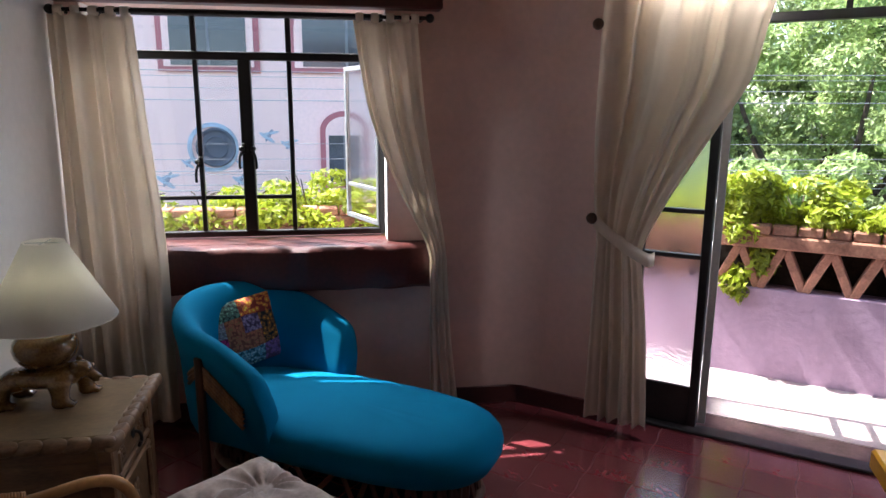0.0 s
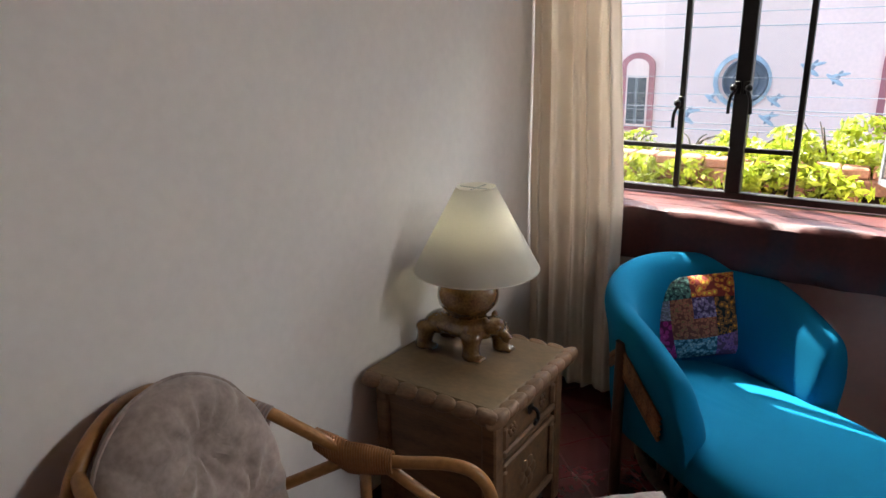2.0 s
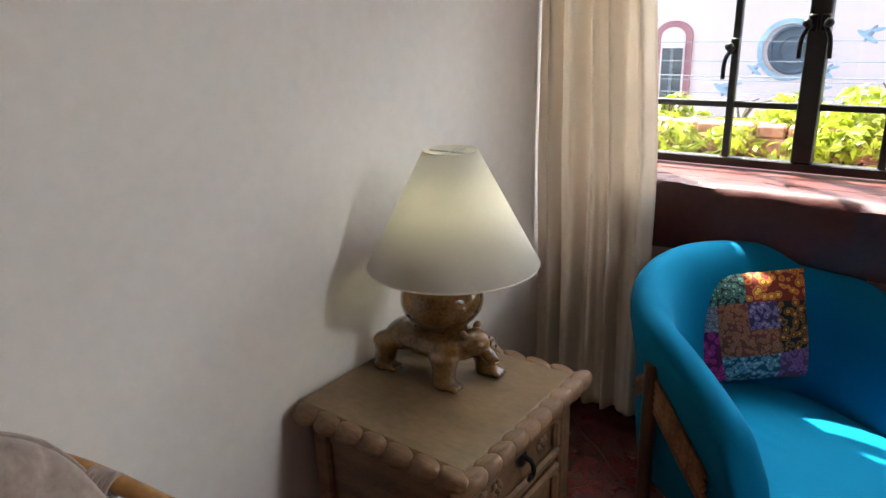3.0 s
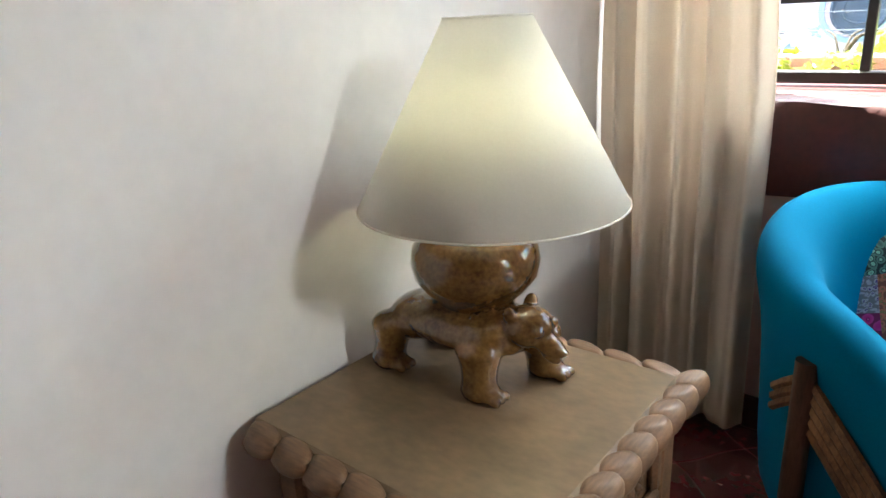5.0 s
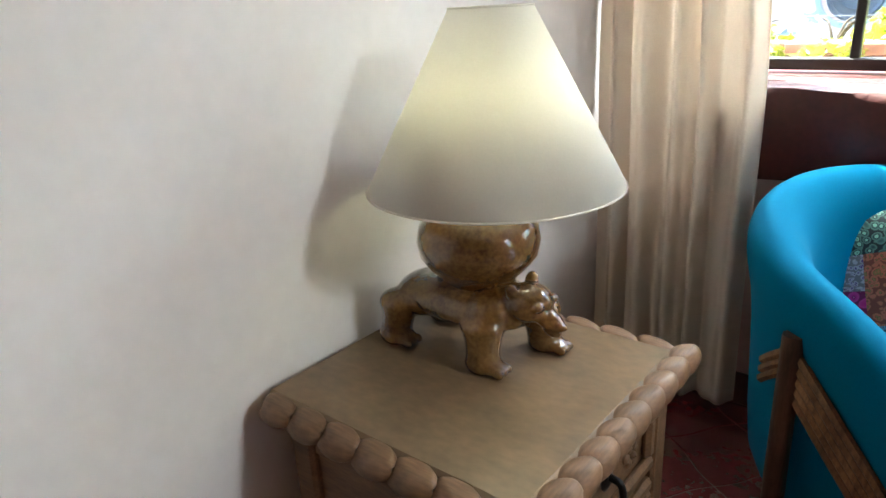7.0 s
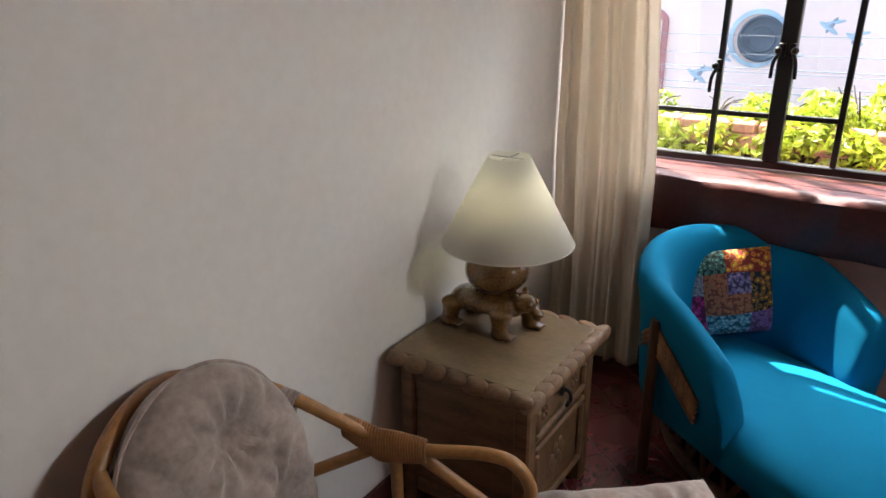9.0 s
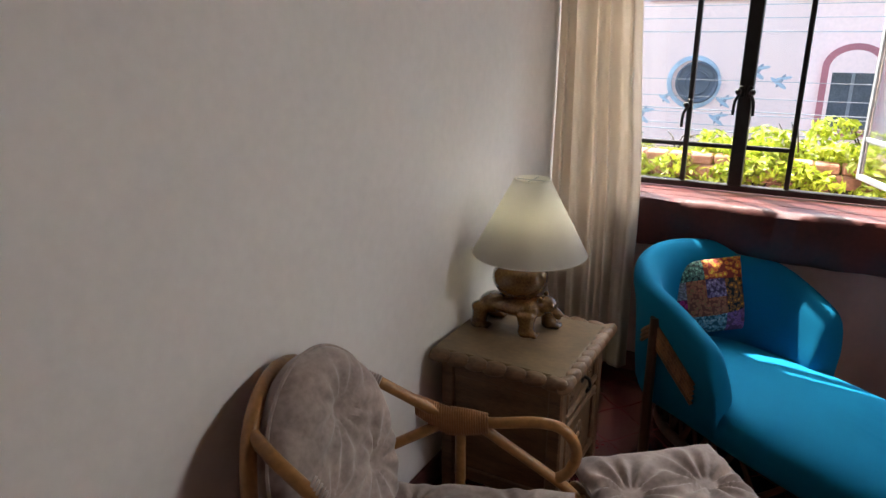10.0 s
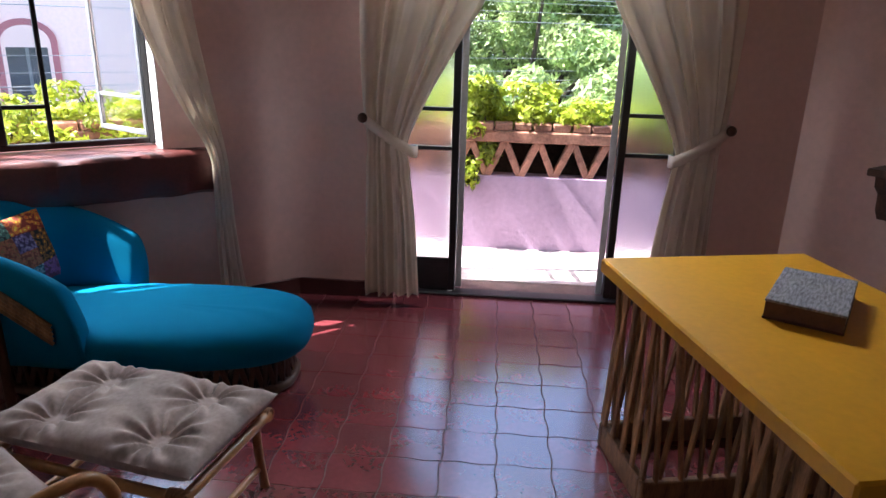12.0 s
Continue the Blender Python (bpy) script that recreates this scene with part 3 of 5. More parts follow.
drawer = carved_front("drawer", 0.375, 0.505, "carved drawer front with flowers")
lower = carved_front("door", 0.10, 0.355, "carved lower door")
bm = bmesh.new()
yc, zc = ND / 2, 0.452
ball(bm, fx + 0.006, yc, zc + 0.012, 0.006, 0.018, 0.022, seg=10)
tube(bm, smooth_path([(fx + 0.005, yc, zc + 0.016), (fx + 0.026, yc + 0.004, zc + 0.008), (fx + 0.03, yc + 0.006, zc - 0.02), (fx + 0.022, yc, zc - 0.04), (fx + 0.03, yc - 0.006, zc - 0.02)], 5), 0.006, 8)
part("handle", bm, M_IRON, drawer, "black wrought-iron drop handle", smooth=True)

# ---- table lamp ----
LX, LY = 0.552, -0.926
lamp = thing("table_lamp", Matrix.Translation((LX, LY, NZ)), "lit table lamp with glazed ceramic animal base and ivory conical shade", "table lamp")
bm = bmesh.new()


def blob(x, y, z, rx, ry, rz, rot=0.0, axis="Y"):
    ball(bm, x, y - 0.02, z, rx, ry, rz, Matrix.Rotation(radians(rot), 4, axis), 16)


blob(0.0, 0, 0.096, 0.118, 0.07, 0.040, 4)
blob(-0.078, 0, 0.088, 0.052, 0.064, 0.042)
blob(0.055, 0, 0.098, 0.052, 0.066, 0.040)
for px, py, lx in ((-0.118, -0.052, -0.02), (-0.105, 0.056, -0.02), (0.066, -0.052, 0.0), (0.108, 0.058, 0.02)):
    for k in range(7):
        u = k / 6
        blob(px * (0.88 + 0.06 * u), py * (0.85 + 0.15 * u), 0.080 - 0.064 * u, 0.036 - 0.009 * math.sin(2.2 * u), 0.033 - 0.008 * math.sin(2.2 * u), 0.024)
    blob(px * 0.94 + 0.012, py, 0.012, 0.026, 0.022, 0.014)
    for j in (-1, 0, 1):
        blob(px * 0.94 + 0.033, py + 0.012 * j, 0.009, 0.011, 0.0065, 0.009)
blob(0.085, 0.0, 0.112, 0.035, 0.034, 0.032)
blob(0.110, 0.0, 0.118, 0.037, 0.036, 0.034)
blob(0.141, 0.0, 0.097, 0.030, 0.018, 0.016, 32)
blob(0.147, 0.0, 0.078, 0.018, 0.013, 0.008, 30)
for q in (-1, 1):
    blob(0.098, 0.026 * q, 0.143, 0.011, 0.009, 0.017, -18 * q, "X")
    blob(0.137, 0.021 * q, 0.124, 0.009, 0.009, 0.008)
blob(0.166, 0.0, 0.087, 0.007, 0.009, 0.006)
bmesh.ops.transform(bm, matrix=Matrix.Translation((-0.03, -0.022, 0)) @ Matrix.Diagonal((1.1, 1.1, 0.95, 1)), verts=bm.verts)
base = part("base", bm, M_GLAZE, lamp, "glazed brown and green ceramic animal", smooth=True)
rm = base.modifiers.new("fuse", "REMESH")
rm.mode, rm.voxel_size, rm.use_smooth_shade = "VOXEL", 0.0032, True
sm = base.modifiers.new("soft", "SMOOTH")
sm.factor, sm.iterations = 0.5, 3
bm = bmesh.new()
lathe(bm, [(0.0, 0.118), (0.05, 0.118), (0.056, 0.124), (0.058, 0.132), (0.074, 0.147), (0.088, 0.168), (0.0915, 0.19), (0.088, 0.212), (0.074, 0.232), (0.05, 0.243), (0.036, 0.244), (0.028, 0.238), (0.0, 0.238)], 40)
bmesh.ops.transform(bm, matrix=Matrix.Translation((-0.024, -0.018, -0.012)) @ Matrix.Diagonal((1.14, 1.14, 1.07, 1)), verts=bm.verts)
part("vase", bm, M_GLAZE, lamp, "round glazed ceramic bowl", smooth=True)
bm = bmesh.new()
lathe(bm, [(0.0, 0.25), (0.022, 0.25), (0.022, 0.268), (0.009, 0.274), (0.009, 0.325), (0.016, 0.33), (0.016, 0.365), (0.0, 0.365)], 20)
part("socket", bm, M_IRON, lamp, smooth=True)
SB, ST = 0.283, 0.556
bm = bmesh.new()
lathe(bm, [(0.209, SB), (0.064, ST)], 64)
sh = part("shade", bm, M_SHADE, lamp, "ivory fabric conical shade", smooth=True)
sh.modifiers.new("thickness", "SOLIDIFY").thickness = 0.002
for r, z in ((0.209, SB), (0.064, ST)):
    bm = bmesh.new()
    tube(bm, [(r * math.cos(2 * math.pi * j / 48), r * math.sin(2 * math.pi * j / 48), z) for j in range(48)], 0.0016, 6, closed=True)
    part("shade_rim", bm, M_SHADE, sh, smooth=True)
bm = bmesh.new()
tube(bm, [(-0.06, 0, ST - 0.004), (0.06, 0, ST - 0.004)], 0.0018, 6)
tube(bm, [(0, -0.06, ST - 0.004), (0, 0.06, ST - 0.004)], 0.0018, 6)
part("spider", bm, M_PALE, sh)
M_BULB = mat("lit_bulb", (1.0, 0.96, 0.66), 0.4, var=0.0, bump=0.0, emission=1.7)
bm = bmesh.new()
ball(bm, 0, 0, 0.405, 0.03, 0.03, 0.045)
ball(bm, 0, 0, 0.37, 0.014, 0.014, 0.026)
part("bulb", bm, M_BULB, lamp, "glowing white bulb", smooth=True)

# ---- chaise ----
CH = Matrix.Translation((0.94, -0.215, 0)) @ Matrix.Rotation(radians(-32.8), 4, "Z")
chaise = thing("chaise_longue", CH, "turquoise cloth covered barrel-back chaise longue on a slatted wooden base", "chaise longue")
HW = 0.318


def u_path(n=70):
    """plan of the back rail: from the front of one arm round the back to the other."""
    out = []
    for i in range(n + 1):
        t = -1 + 2 * i / n
        a = abs(t)
        if a < 0.62:
            w = a / 0.62 * math.pi / 2
            x, y = 0.30 - 0.30 * math.cos(w), HW * math.sin(w)
        else:
            k = (a - 0.62) / 0.38
            x, y = 0.30 + 0.28 * k, HW + 0.005 * k
        h = 0.765 - 0.06 * min(1, a / 0.5) ** 2 - 0.17 * max(0, (a - 0.42) / 0.58) ** 1.7
        out.append((x, math.copysign(y, t), h, a))
    return out


bm = bmesh.new()
UP = u_path()
rings = []
for i, (x, y, h, a) in enumerate(UP):
    p0, p1 = UP[max(i - 1, 0)], UP[min(i + 1, len(UP) - 1)]
    t = Vector((p1[0] - p0[0], p1[1] - p0[1], 0)).normalized()
    o = Vector((t.y, -t.x, 0))
    if o.dot(Vector((x - 0.35, y, 0))) < 0:
        o = -o
    end = max(0.0, (a - 0.93) / 0.07)
    shr = math.sqrt(max(0.0, 1 - end * end)) * 0.85 + 0.15
    lean = 0.035
    m_ = (h + 0.34) / 2
    prof = [(0.015, 0.19), (0.03, 0.30), (0.04, h - 0.17), (0.058, h - 0.10), (0.066, h - 0.055), (0.06, h - 0.02), (0.038, h + 0.002), (0.012, h + 0.004), (-0.016, h - 0.014), (-0.04, h - 0.05),
            (-0.056, h - 0.095), (-0.072, m_ - 0.015), (-0.094, 0.37), (-0.10, 0.30), (-0.06, 0.19)]
    ring = []
    for k, (q, z) in enumerate(prof):
        z = max(z, 0.19) if z > 0.2 else z
        zz = 0.30 + (z - 0.30) * (0.35 + 0.65 * shr) if z > 0.30 else z
        ring.append(bm.verts.new(Vector((x, y, zz)) + o * (q * (0.4 + 0.6 * shr)) + t * 0))
    rings.append(ring)
for A, B in zip(rings, rings[1:]):
    for k in range(len(A)):
        j = (k + 1) % len(A)
        bm.faces.new((A[k], A[j], B[j], B[k]))
bm.faces.new(rings[0])
bm.faces.new(list(reversed(rings[-1])))
bmesh.ops.recalc_face_normals(bm, faces=bm.faces)
back = part("backrest", bm, M_TURQ, chaise, "curved turquoise padded back and arms", smooth=True)
back.modifiers.new("round", "SUBSURF").render_levels = 1
bm = bmesh.new()
N = 72
SEAT_L = 1.385


def seat_outline(k, grow=0.0):
    w = 2 * math.pi * k / N
    c, s = math.cos(w), math.sin(w)
    e = 0.62 if c > 0 else 0.75
    x = SEAT_L / 2 + 0.01 + (SEAT_L / 2 + 0.012 + grow) * math.copysign(abs(c) ** e, c)
    wid = (0.30 + 0.02 * math.sin((x + 0.1) * 1.6)) + grow
    return x, wid * math.copysign(abs(s) ** 0.72, s)


levels = [(-0.035, 0.175), (-0.008, 0.185), (0.01, 0.215), (0.014, 0.25), (0.006, 0.29), (-0.018, 0.322), (-0.055, 0.341), (-0.11, 0.352), (-0.19, 0.358)]
rows_ = []
for g, z in levels:
    rows_.append([bm.verts.new((*seat_outline(k, g), z + 0.004 * noise.noise(Vector((k * 0.3, g * 9, 1))))) for k in range(N)])
for A, B in zip(rows_, rows_[1:]):
    for k in range(N):
        bm.faces.new((A[k], A[(k + 1) % N], B[(k + 1) % N], B[k]))
bm.faces.new(list(reversed(rows_[0])))
top = bm.verts.new((SEAT_L / 2, 0, 0.36))
for k in range(N):
    bm.faces.new((rows_[-1][k], rows_[-1][(k + 1) % N], top))
seat = part("seat", bm, M_TURQ, chaise, "long rounded turquoise seat pad", smooth=True)
# wooden base
bm = bmesh.new()
tube(bm, [(*seat_outline(k, -0.09), 0.165) for k in range(N)], 0.02, 8, closed=True)
part("base_ring", bm, M_DARKWOOD, chaise, smooth=True)
bm = bmesh.new()
tube(bm, [(*seat_outline(k, -0.075), 0.022) for k in range(N)], 0.022, 8, closed=True)
part("base_ring", bm, M_DARKWOOD, chaise, smooth=True)
slat = None
for k in range(0, N, 2):
    for q in (-1, 1):
        a = Vector((*seat_outline(k, -0.078), 0.02))
        b = Vector((*seat_outline((k + q) % N, -0.088), 0.17))
        dv = b - a
        bm = boxes((-0.011, -0.005, 0, 0.011, 0.005, dv.length), bevel=0.002)
        ob = part("slat", bm, M_CANE, chaise)
        ob.matrix_basis = Matrix.Translation(a) @ dv.to_track_quat("Z", "X").to_matrix().to_4x4()
for t in (0.20, 0.80):
    i = int(t * 70)
    x, y, h, a = UP[i]
    oy = math.copysign(0.06, y)
    bm = bmesh.new()
    tube(bm, [(x, y + oy * 0.92, 0.0), (x + 0.004, y + oy * 1.05, 0.28), (x, y + oy * 1.02, h - 0.085)], lambda u: 0.021 - 0.003 * u, 10)
    part("post", bm, M_DARKWOOD, chaise, "dark turned wooden post", smooth=True)
    for j in range(5):
        for run, drop in ((0.20, 0.165), (-0.07, 0.055)):
            if run < 0 and j > 2:
                continue
            bm = bmesh.new()
            z0 = h - 0.115 - 0.019 * j
            tube(bm, smooth_path([(x, y + oy * 0.93, z0), (x + run * 0.5, y + oy * 0.99, z0 - drop * 0.45), (x + run, y + oy * 0.80, z0 - drop)], 4), 0.0085, 6)
            part("cane_strip", bm, M_SLAT, chaise, "split cane strip", smooth=True)

# ---- patchwork pillow ----
PATCH = []
for name, c1, c2, sc in (("teal_print", (0.012, 0.05, 0.06), (0.22, 0.50, 0.38), 60), ("violet_print", (0.14, 0.08, 0.26), (0.42, 0.36, 0.55), 70), ("red_print", (0.55, 0.04, 0.02), (0.75, 0.60, 0.05), 50),
                         ("magenta_print", (0.45, 0.01, 0.18), (0.62, 0.08, 0.32), 45), ("orange_print", (0.50, 0.13, 0.08), (0.20, 0.16, 0.05), 80), ("black_gold_print", (0.015, 0.015, 0.02), (0.80, 0.30, 0.02), 50),
                         ("stripe_print", (0.45, 0.43, 0.47), (0.10, 0.05, 0.2), 120), ("blue_print", (0.05, 0.22, 0.33), (0.42, 0.55, 0.6), 75), ("lilac_print", (0.28, 0.12, 0.30), (0.10, 0.05, 0.25), 65)):
    m = bpy.data.materials.new(name)
    m.use_nodes = True
    nt = m.node_tree
    tc = nt.nodes.new("ShaderNodeTexCoord")
    vo = nt.nodes.new("ShaderNodeTexVoronoi")
    vo.inputs["Scale"].default_value = sc
    vo.feature = "F1"
    cr = nt.nodes.new("ShaderNodeValToRGB")
    cr.color_ramp.elements[0].position, cr.color_ramp.elements[1].position = 0.27, 0.33
    cr.color_ramp.elements[0].color, cr.color_ramp.elements[1].color = (*c2, 1), (*c1, 1)
    for pos, c in ((0.10, [0.5 * q + 0.5 * w for q, w in zip(c1, c2)]), (0.16, c2), (0.25, c2), (0.29, [0.15 * q for q in c1]), (0.52, [0.6 * q + 0.4 * w for q, w in zip(c1, c2)]), (0.60, [0.35 * q for q in c1])):
        cr.color_ramp.elements.new(pos).color = (*c, 1)
    no = nt.nodes.new("ShaderNodeTexNoise")
    no.inputs["Scale"].default_value = sc * 0.5
    mixv = nt.nodes.new("ShaderNodeVectorMath")
    mixv.operation = "MULTIPLY_ADD"
    mixv.inputs[1].default_value = (0.016, 0.016, 0.016)
    nt.links.new(no.outputs["Color"], mixv.inputs[0])
    nt.links.new(tc.outputs["Object"], no.inputs["Vector"])
    nt.links.new(tc.outputs["Object"], mixv.inputs[2])
    nt.links.new(mixv.outputs["Vector"], vo.inputs["Vector"])
    nt.links.new(vo.outputs["Distance"], cr.inputs["Fac"])
    nt.links.new(cr.outputs["Color"], nt.nodes["Principled BSDF"].inputs["Base Color"])
    nt.nodes["Principled BSDF"].inputs["Roughness"].default_value = 0.8
    PATCH.append(m)
bm = bmesh.new()
G = 24
sheets = []
for q in (1, -1):
    grid = []
    for i in range(G + 1):
        row = []
        for j in range(G + 1):
            u, w = -1 + 2 * i / G, -1 + 2 * j / G
            puff = 0.046 * ((1 - u * u) * (1 - w * w)) ** 0.55
            pin = 1 - 0.18 * (1 - abs(u) ** 3) * abs(w) ** 2
            pjn = 1 - 0.18 * (1 - abs(w) ** 3) * abs(u) ** 2
            row.append(bm.verts.new((0.168 * u * pin, q * (puff + 0.003), 0.15 + 0.158 * w * pjn)))
        grid.append(row)
    sheets.append(grid)
lay = [[3, 3, 6, 0], [7, 4, 4, 0], [7, 4, 1, 2], [8, 5, 5, 2]]
for q, grid in enumerate(sheets):
    for i in range(G):
        for j in range(G):
            f = bm.faces.new((grid[i][j], grid[i + 1][j], grid[i + 1][j + 1], grid[i][j + 1]))
            f.material_index = lay[min(3, i * 4 // G)][min(3, j * 4 // G)]
rim_a = [sheets[0][i][0] for i in range(G + 1)] + [sheets[0][G][j] for j in range(1, G + 1)] + [sheets[0][i][G] for i in range(G - 1, -1, -1)] + [sheets[0][0][j] for j in range(G - 1, 0, -1)]
rim_b = [sheets[1][i][0] for i in range(G + 1)] + [sheets[1][G][j] for j in range(1, G + 1)] + [sheets[1][i][G] for i in range(G - 1, -1, -1)] + [sheets[1][0][j] for j in range(G - 1, 0, -1)]
for k in range(len(rim_a)):
    n_ = (k + 1) % len(rim_a)
    bm.faces.new((rim_a[k], rim_a[n_], rim_b[n_], rim_b[k]))
bmesh.ops.recalc_face_normals(bm, faces=bm.faces)
pm = Matrix.Translation((1.118, -0.225, 0.362)) @ Matrix.Rotation(radians(26), 4, "Z") @ Matrix.Rotation(radians(-13), 4, "X") @ Matrix.Rotation(radians(-8), 4, "Y") @ Matrix.Translation((0, 0, 0.028))
pillow = link_mesh("throw_pillow", bm, PATCH, smooth=True, m=pm)
tagged(pillow, "small multicoloured patchwork throw pillow leaning on the chaise back", "pillow")


# ---- rattan armchair ----
RF = Vector((0.93, 0.364, 0)).normalized()
RC = Matrix(((RF.x, -RF.y, 0, 0.768), (RF.y, RF.x, 0, -1.90), (0, 0, 1, 0.0), (0, 0, 0, 1)))
chair = thing("rattan_armchair", RC, "honey rattan armchair with grey suede cushions", "armchair")
for q in (1, -1):
    Y = 0.312 * q
    arm = smooth_path([(-0.425, 0.17 * q, 0.78), (-0.36, 0.215 * q, 0.755), (-0.26, 0.255 * q, 0.70), (-0.06, Y, 0.565), (0.06, Y, 0.553), (0.20, Y, 0.565), (0.275, Y, 0.545), (0.312, Y, 0.48), (0.295, Y, 0.415), (0.26, Y, 0.385)], 7)
    bm = bmesh.new()
    tube(bm, arm, 0.0165, 12)
    ar = part("arm", bm, M_RATTAN, chair, "bent rattan arm", smooth=True)
    for pts in ([(-0.02, Y, 0.548), (-0.02, Y, 0.0)], [(-0.05, Y, 0.552), (-0.29, Y * 0.86, 0.44)], [(0.02, Y, 0.55), (0.27, Y, 0.372), (0.33, Y, 0.31)], [(0.30, Y, 0.34), (0.31, Y, 0.0)], [(-0.30, Y * 0.86, 0.46), (-0.33, Y * 0.86, 0.0)]):
        bm = bmesh.new()
        tube(bm, smooth_path(pts, 5), 0.0155, 12)
        part("pole", bm, M_RATTAN, chair, smooth=True)
    bm = bmesh.new()
    hel = []
    for k in range(30 * 12):
        u = k / (30 * 12)
        w = 2 * math.pi * k / 12
        h = 0.027 + 0.016 * math.sin(math.pi * u)
        x = -0.15 + 0.21 * u
        hel.append((x, Y + 0.022 * math.cos(w), 0.55 + 0.5 * max(0, -0.06 - x) + h * math.sin(w)))
    tube(bm, hel, 0.0040, 6)
    part("binding", bm, M_WRAP, ar, "wound cane binding at the joint", smooth=True)
    bm = bmesh.new()
    for k in range(5):
        c0 = Vector((-0.245 - 0.007 * k, 0.252 * q - 0.004 * k * q, 0.688 + 0.005 * k))
        pts = [c0 + Vector((0.4 * 0.02 * math.sin(w), 0.021 * math.cos(w), 0.021 * math.sin(w))) for w in (2 * math.pi * j / 12 for j in range(12))]
        tube(bm, pts, 0.0045, 5, closed=True)
    tube(bm, smooth_path([(-0.245, 0.252 * q, 0.672), (-0.255, 0.235 * q, 0.63), (-0.27, 0.21 * q, 0.60)], 4), 0.006, 6)
    part("cushion_tie", bm, M_SUEDE, chair, "grey suede tie round the rattan", smooth=True)
hoop = smooth_path([(-0.33, -0.27, 0.0), (-0.37, -0.285, 0.35), (-0.40, -0.265, 0.60), (-0.43, -0.17, 0.78), (-0.445, 0.0, 0.835), (-0.43, 0.17, 0.78), (-0.40, 0.265, 0.60), (-0.37, 0.285, 0.35), (-0.33, 0.27, 0.0)], 8)
bm = bmesh.new()
tube(bm, hoop, 0.019, 12)
part("back_hoop", bm, M_RATTAN, chair, "bent rattan back hoop", smooth=True)
for z, w in ((0.30, 0.28), (0.45, 0.275), (0.60, 0.26)):
    bm = bmesh.new()
    tube(bm, [(-0.375 - 0.09 * (z - 0.3), -w, z), (-0.40 - 0.09 * (z - 0.3), 0, z), (-0.375 - 0.09 * (z - 0.3), w, z)], 0.011, 8)
    part("back_rail", bm, M_RATTAN, chair, smooth=True)
bm = bmesh.new()
tube(bm, [(-0.34, -0.28, 0.30), (0.31, -0.30, 0.30), (0.31, 0.30, 0.30), (-0.34, 0.28, 0.30)], 0.016, 10, closed=True)
part("seat_frame", bm, M_RATTAN, chair, smooth=True)


def cushion(w, d, h, tufts, power=5.0, n=56, sag=0.95, round_=None, wr=0.0055):
    """padded cushion centred on the origin, base at z 0, with buttoned hollows and radiating creases."""
    bm = bmesh.new()
    sheets = []
    for top in (True, False):
        grid = []
        for i in range(n + 1):
            row = []
            for j in range(n + 1):
                u, v = -1 + 2 * i / n, -1 + 2 * j / n
                if round_:
                    r = math.hypot(u, v)
                    m_ = max(abs(u), abs(v))
                    k = (m_ / r if r > 1e-6 else 1)
                    kk = 1 - round_ * (1 - k)
                    x, y = u * kk * w / 2, v * kk * d / 2
                else:
                    x, y = u * w / 2 * (1 - 0.03 * (1 - v * v)), v * d / 2 * (1 - 0.03 * (1 - u * u))
                e = (1 - abs(u) ** power) * (1 - abs(v) ** power)
                z = h * 0.5 * e ** 0.45
                if top:
                    for tx, ty in tufts:
                        dx, dy = x - tx, y - ty
                        r = math.hypot(dx, dy)
                        z -= sag * h * 0.62 * math.exp(-(r / 0.075) ** 1.0)
                        z += wr * math.sin(11 * math.atan2(dy, dx) + 9 * tx + 1.5 * noise.noise(Vector((x * 9, y * 9, 4)))) * math.exp(-((r - 0.075) / 0.065) ** 2)
                    z += 0.004 * noise.noise(Vector((x * 14, y * 14, 2)))
                z = max(z, 0.002)
                row.append(bm.verts.new((x, y, h * 0.5 + (z if top else -z))))
            grid.append(row)
        sheets.append(grid)
    for q, grid in enumerate(sheets):
        for i in range(n):
            for j in range(n):
                f = (grid[i][j], grid[i + 1][j], grid[i + 1][j + 1], grid[i][j + 1])
                bm.faces.new(f if q == 0 else tuple(reversed(f)))
    def rim(g):
        return [g[i][0] for i in range(n + 1)] + [g[n][j] for j in range(1, n + 1)] + [g[i][n] for i in range(n - 1, -1, -1)] + [g[0][j] for j in range(n - 1, 0, -1)]
    A, B = rim(sheets[0]), rim(sheets[1])
    for k in range(len(A)):
        j = (k + 1) % len(A)
        bm.faces.new((A[k], B[k], B[j], A[j]))
    bmesh.ops.recalc_face_normals(bm, faces=bm.faces)
    return bm


def tuft_grid(w, d, nx, ny):
    return [(-w / 2 + w * (i + 0.5) / nx, -d / 2 + d * (j + 0.5) / ny) for i in range(nx) for j in range(ny)]


bm = cushion(0.60, 0.56, 0.13, tuft_grid(0.60, 0.56, 2, 2), n=80)
sc_ = part("seat_cushion", bm, M_SUEDE, chair, "grey suede tufted seat cushion", smooth=True)
sc_.matrix_basis = Matrix.Translation((0.015, 0, 0.290)) @ Matrix.Rotation(radians(-2), 4, "Y")
bm = cushion(0.62, 0.50, 0.18, [(-0.05, -0.11), (-0.05, 0.11), (0.15, -0.02)], round_=0.95, sag=0.55)
pp_ = []
for k in range(72):
    w = 2 * math.pi * k / 72
    u, v = math.cos(w), math.sin(w)
    m_ = max(abs(u), abs(v))
    kk = 1 - 0.95 * (1 - m_)
    pp_.append((u / m_ * kk * 0.31, v / m_ * kk * 0.25, 0.09))
bc_ = part("back_cushion", bm, M_SUEDE, chair, "rounded grey suede back cushion with piping", smooth=True)
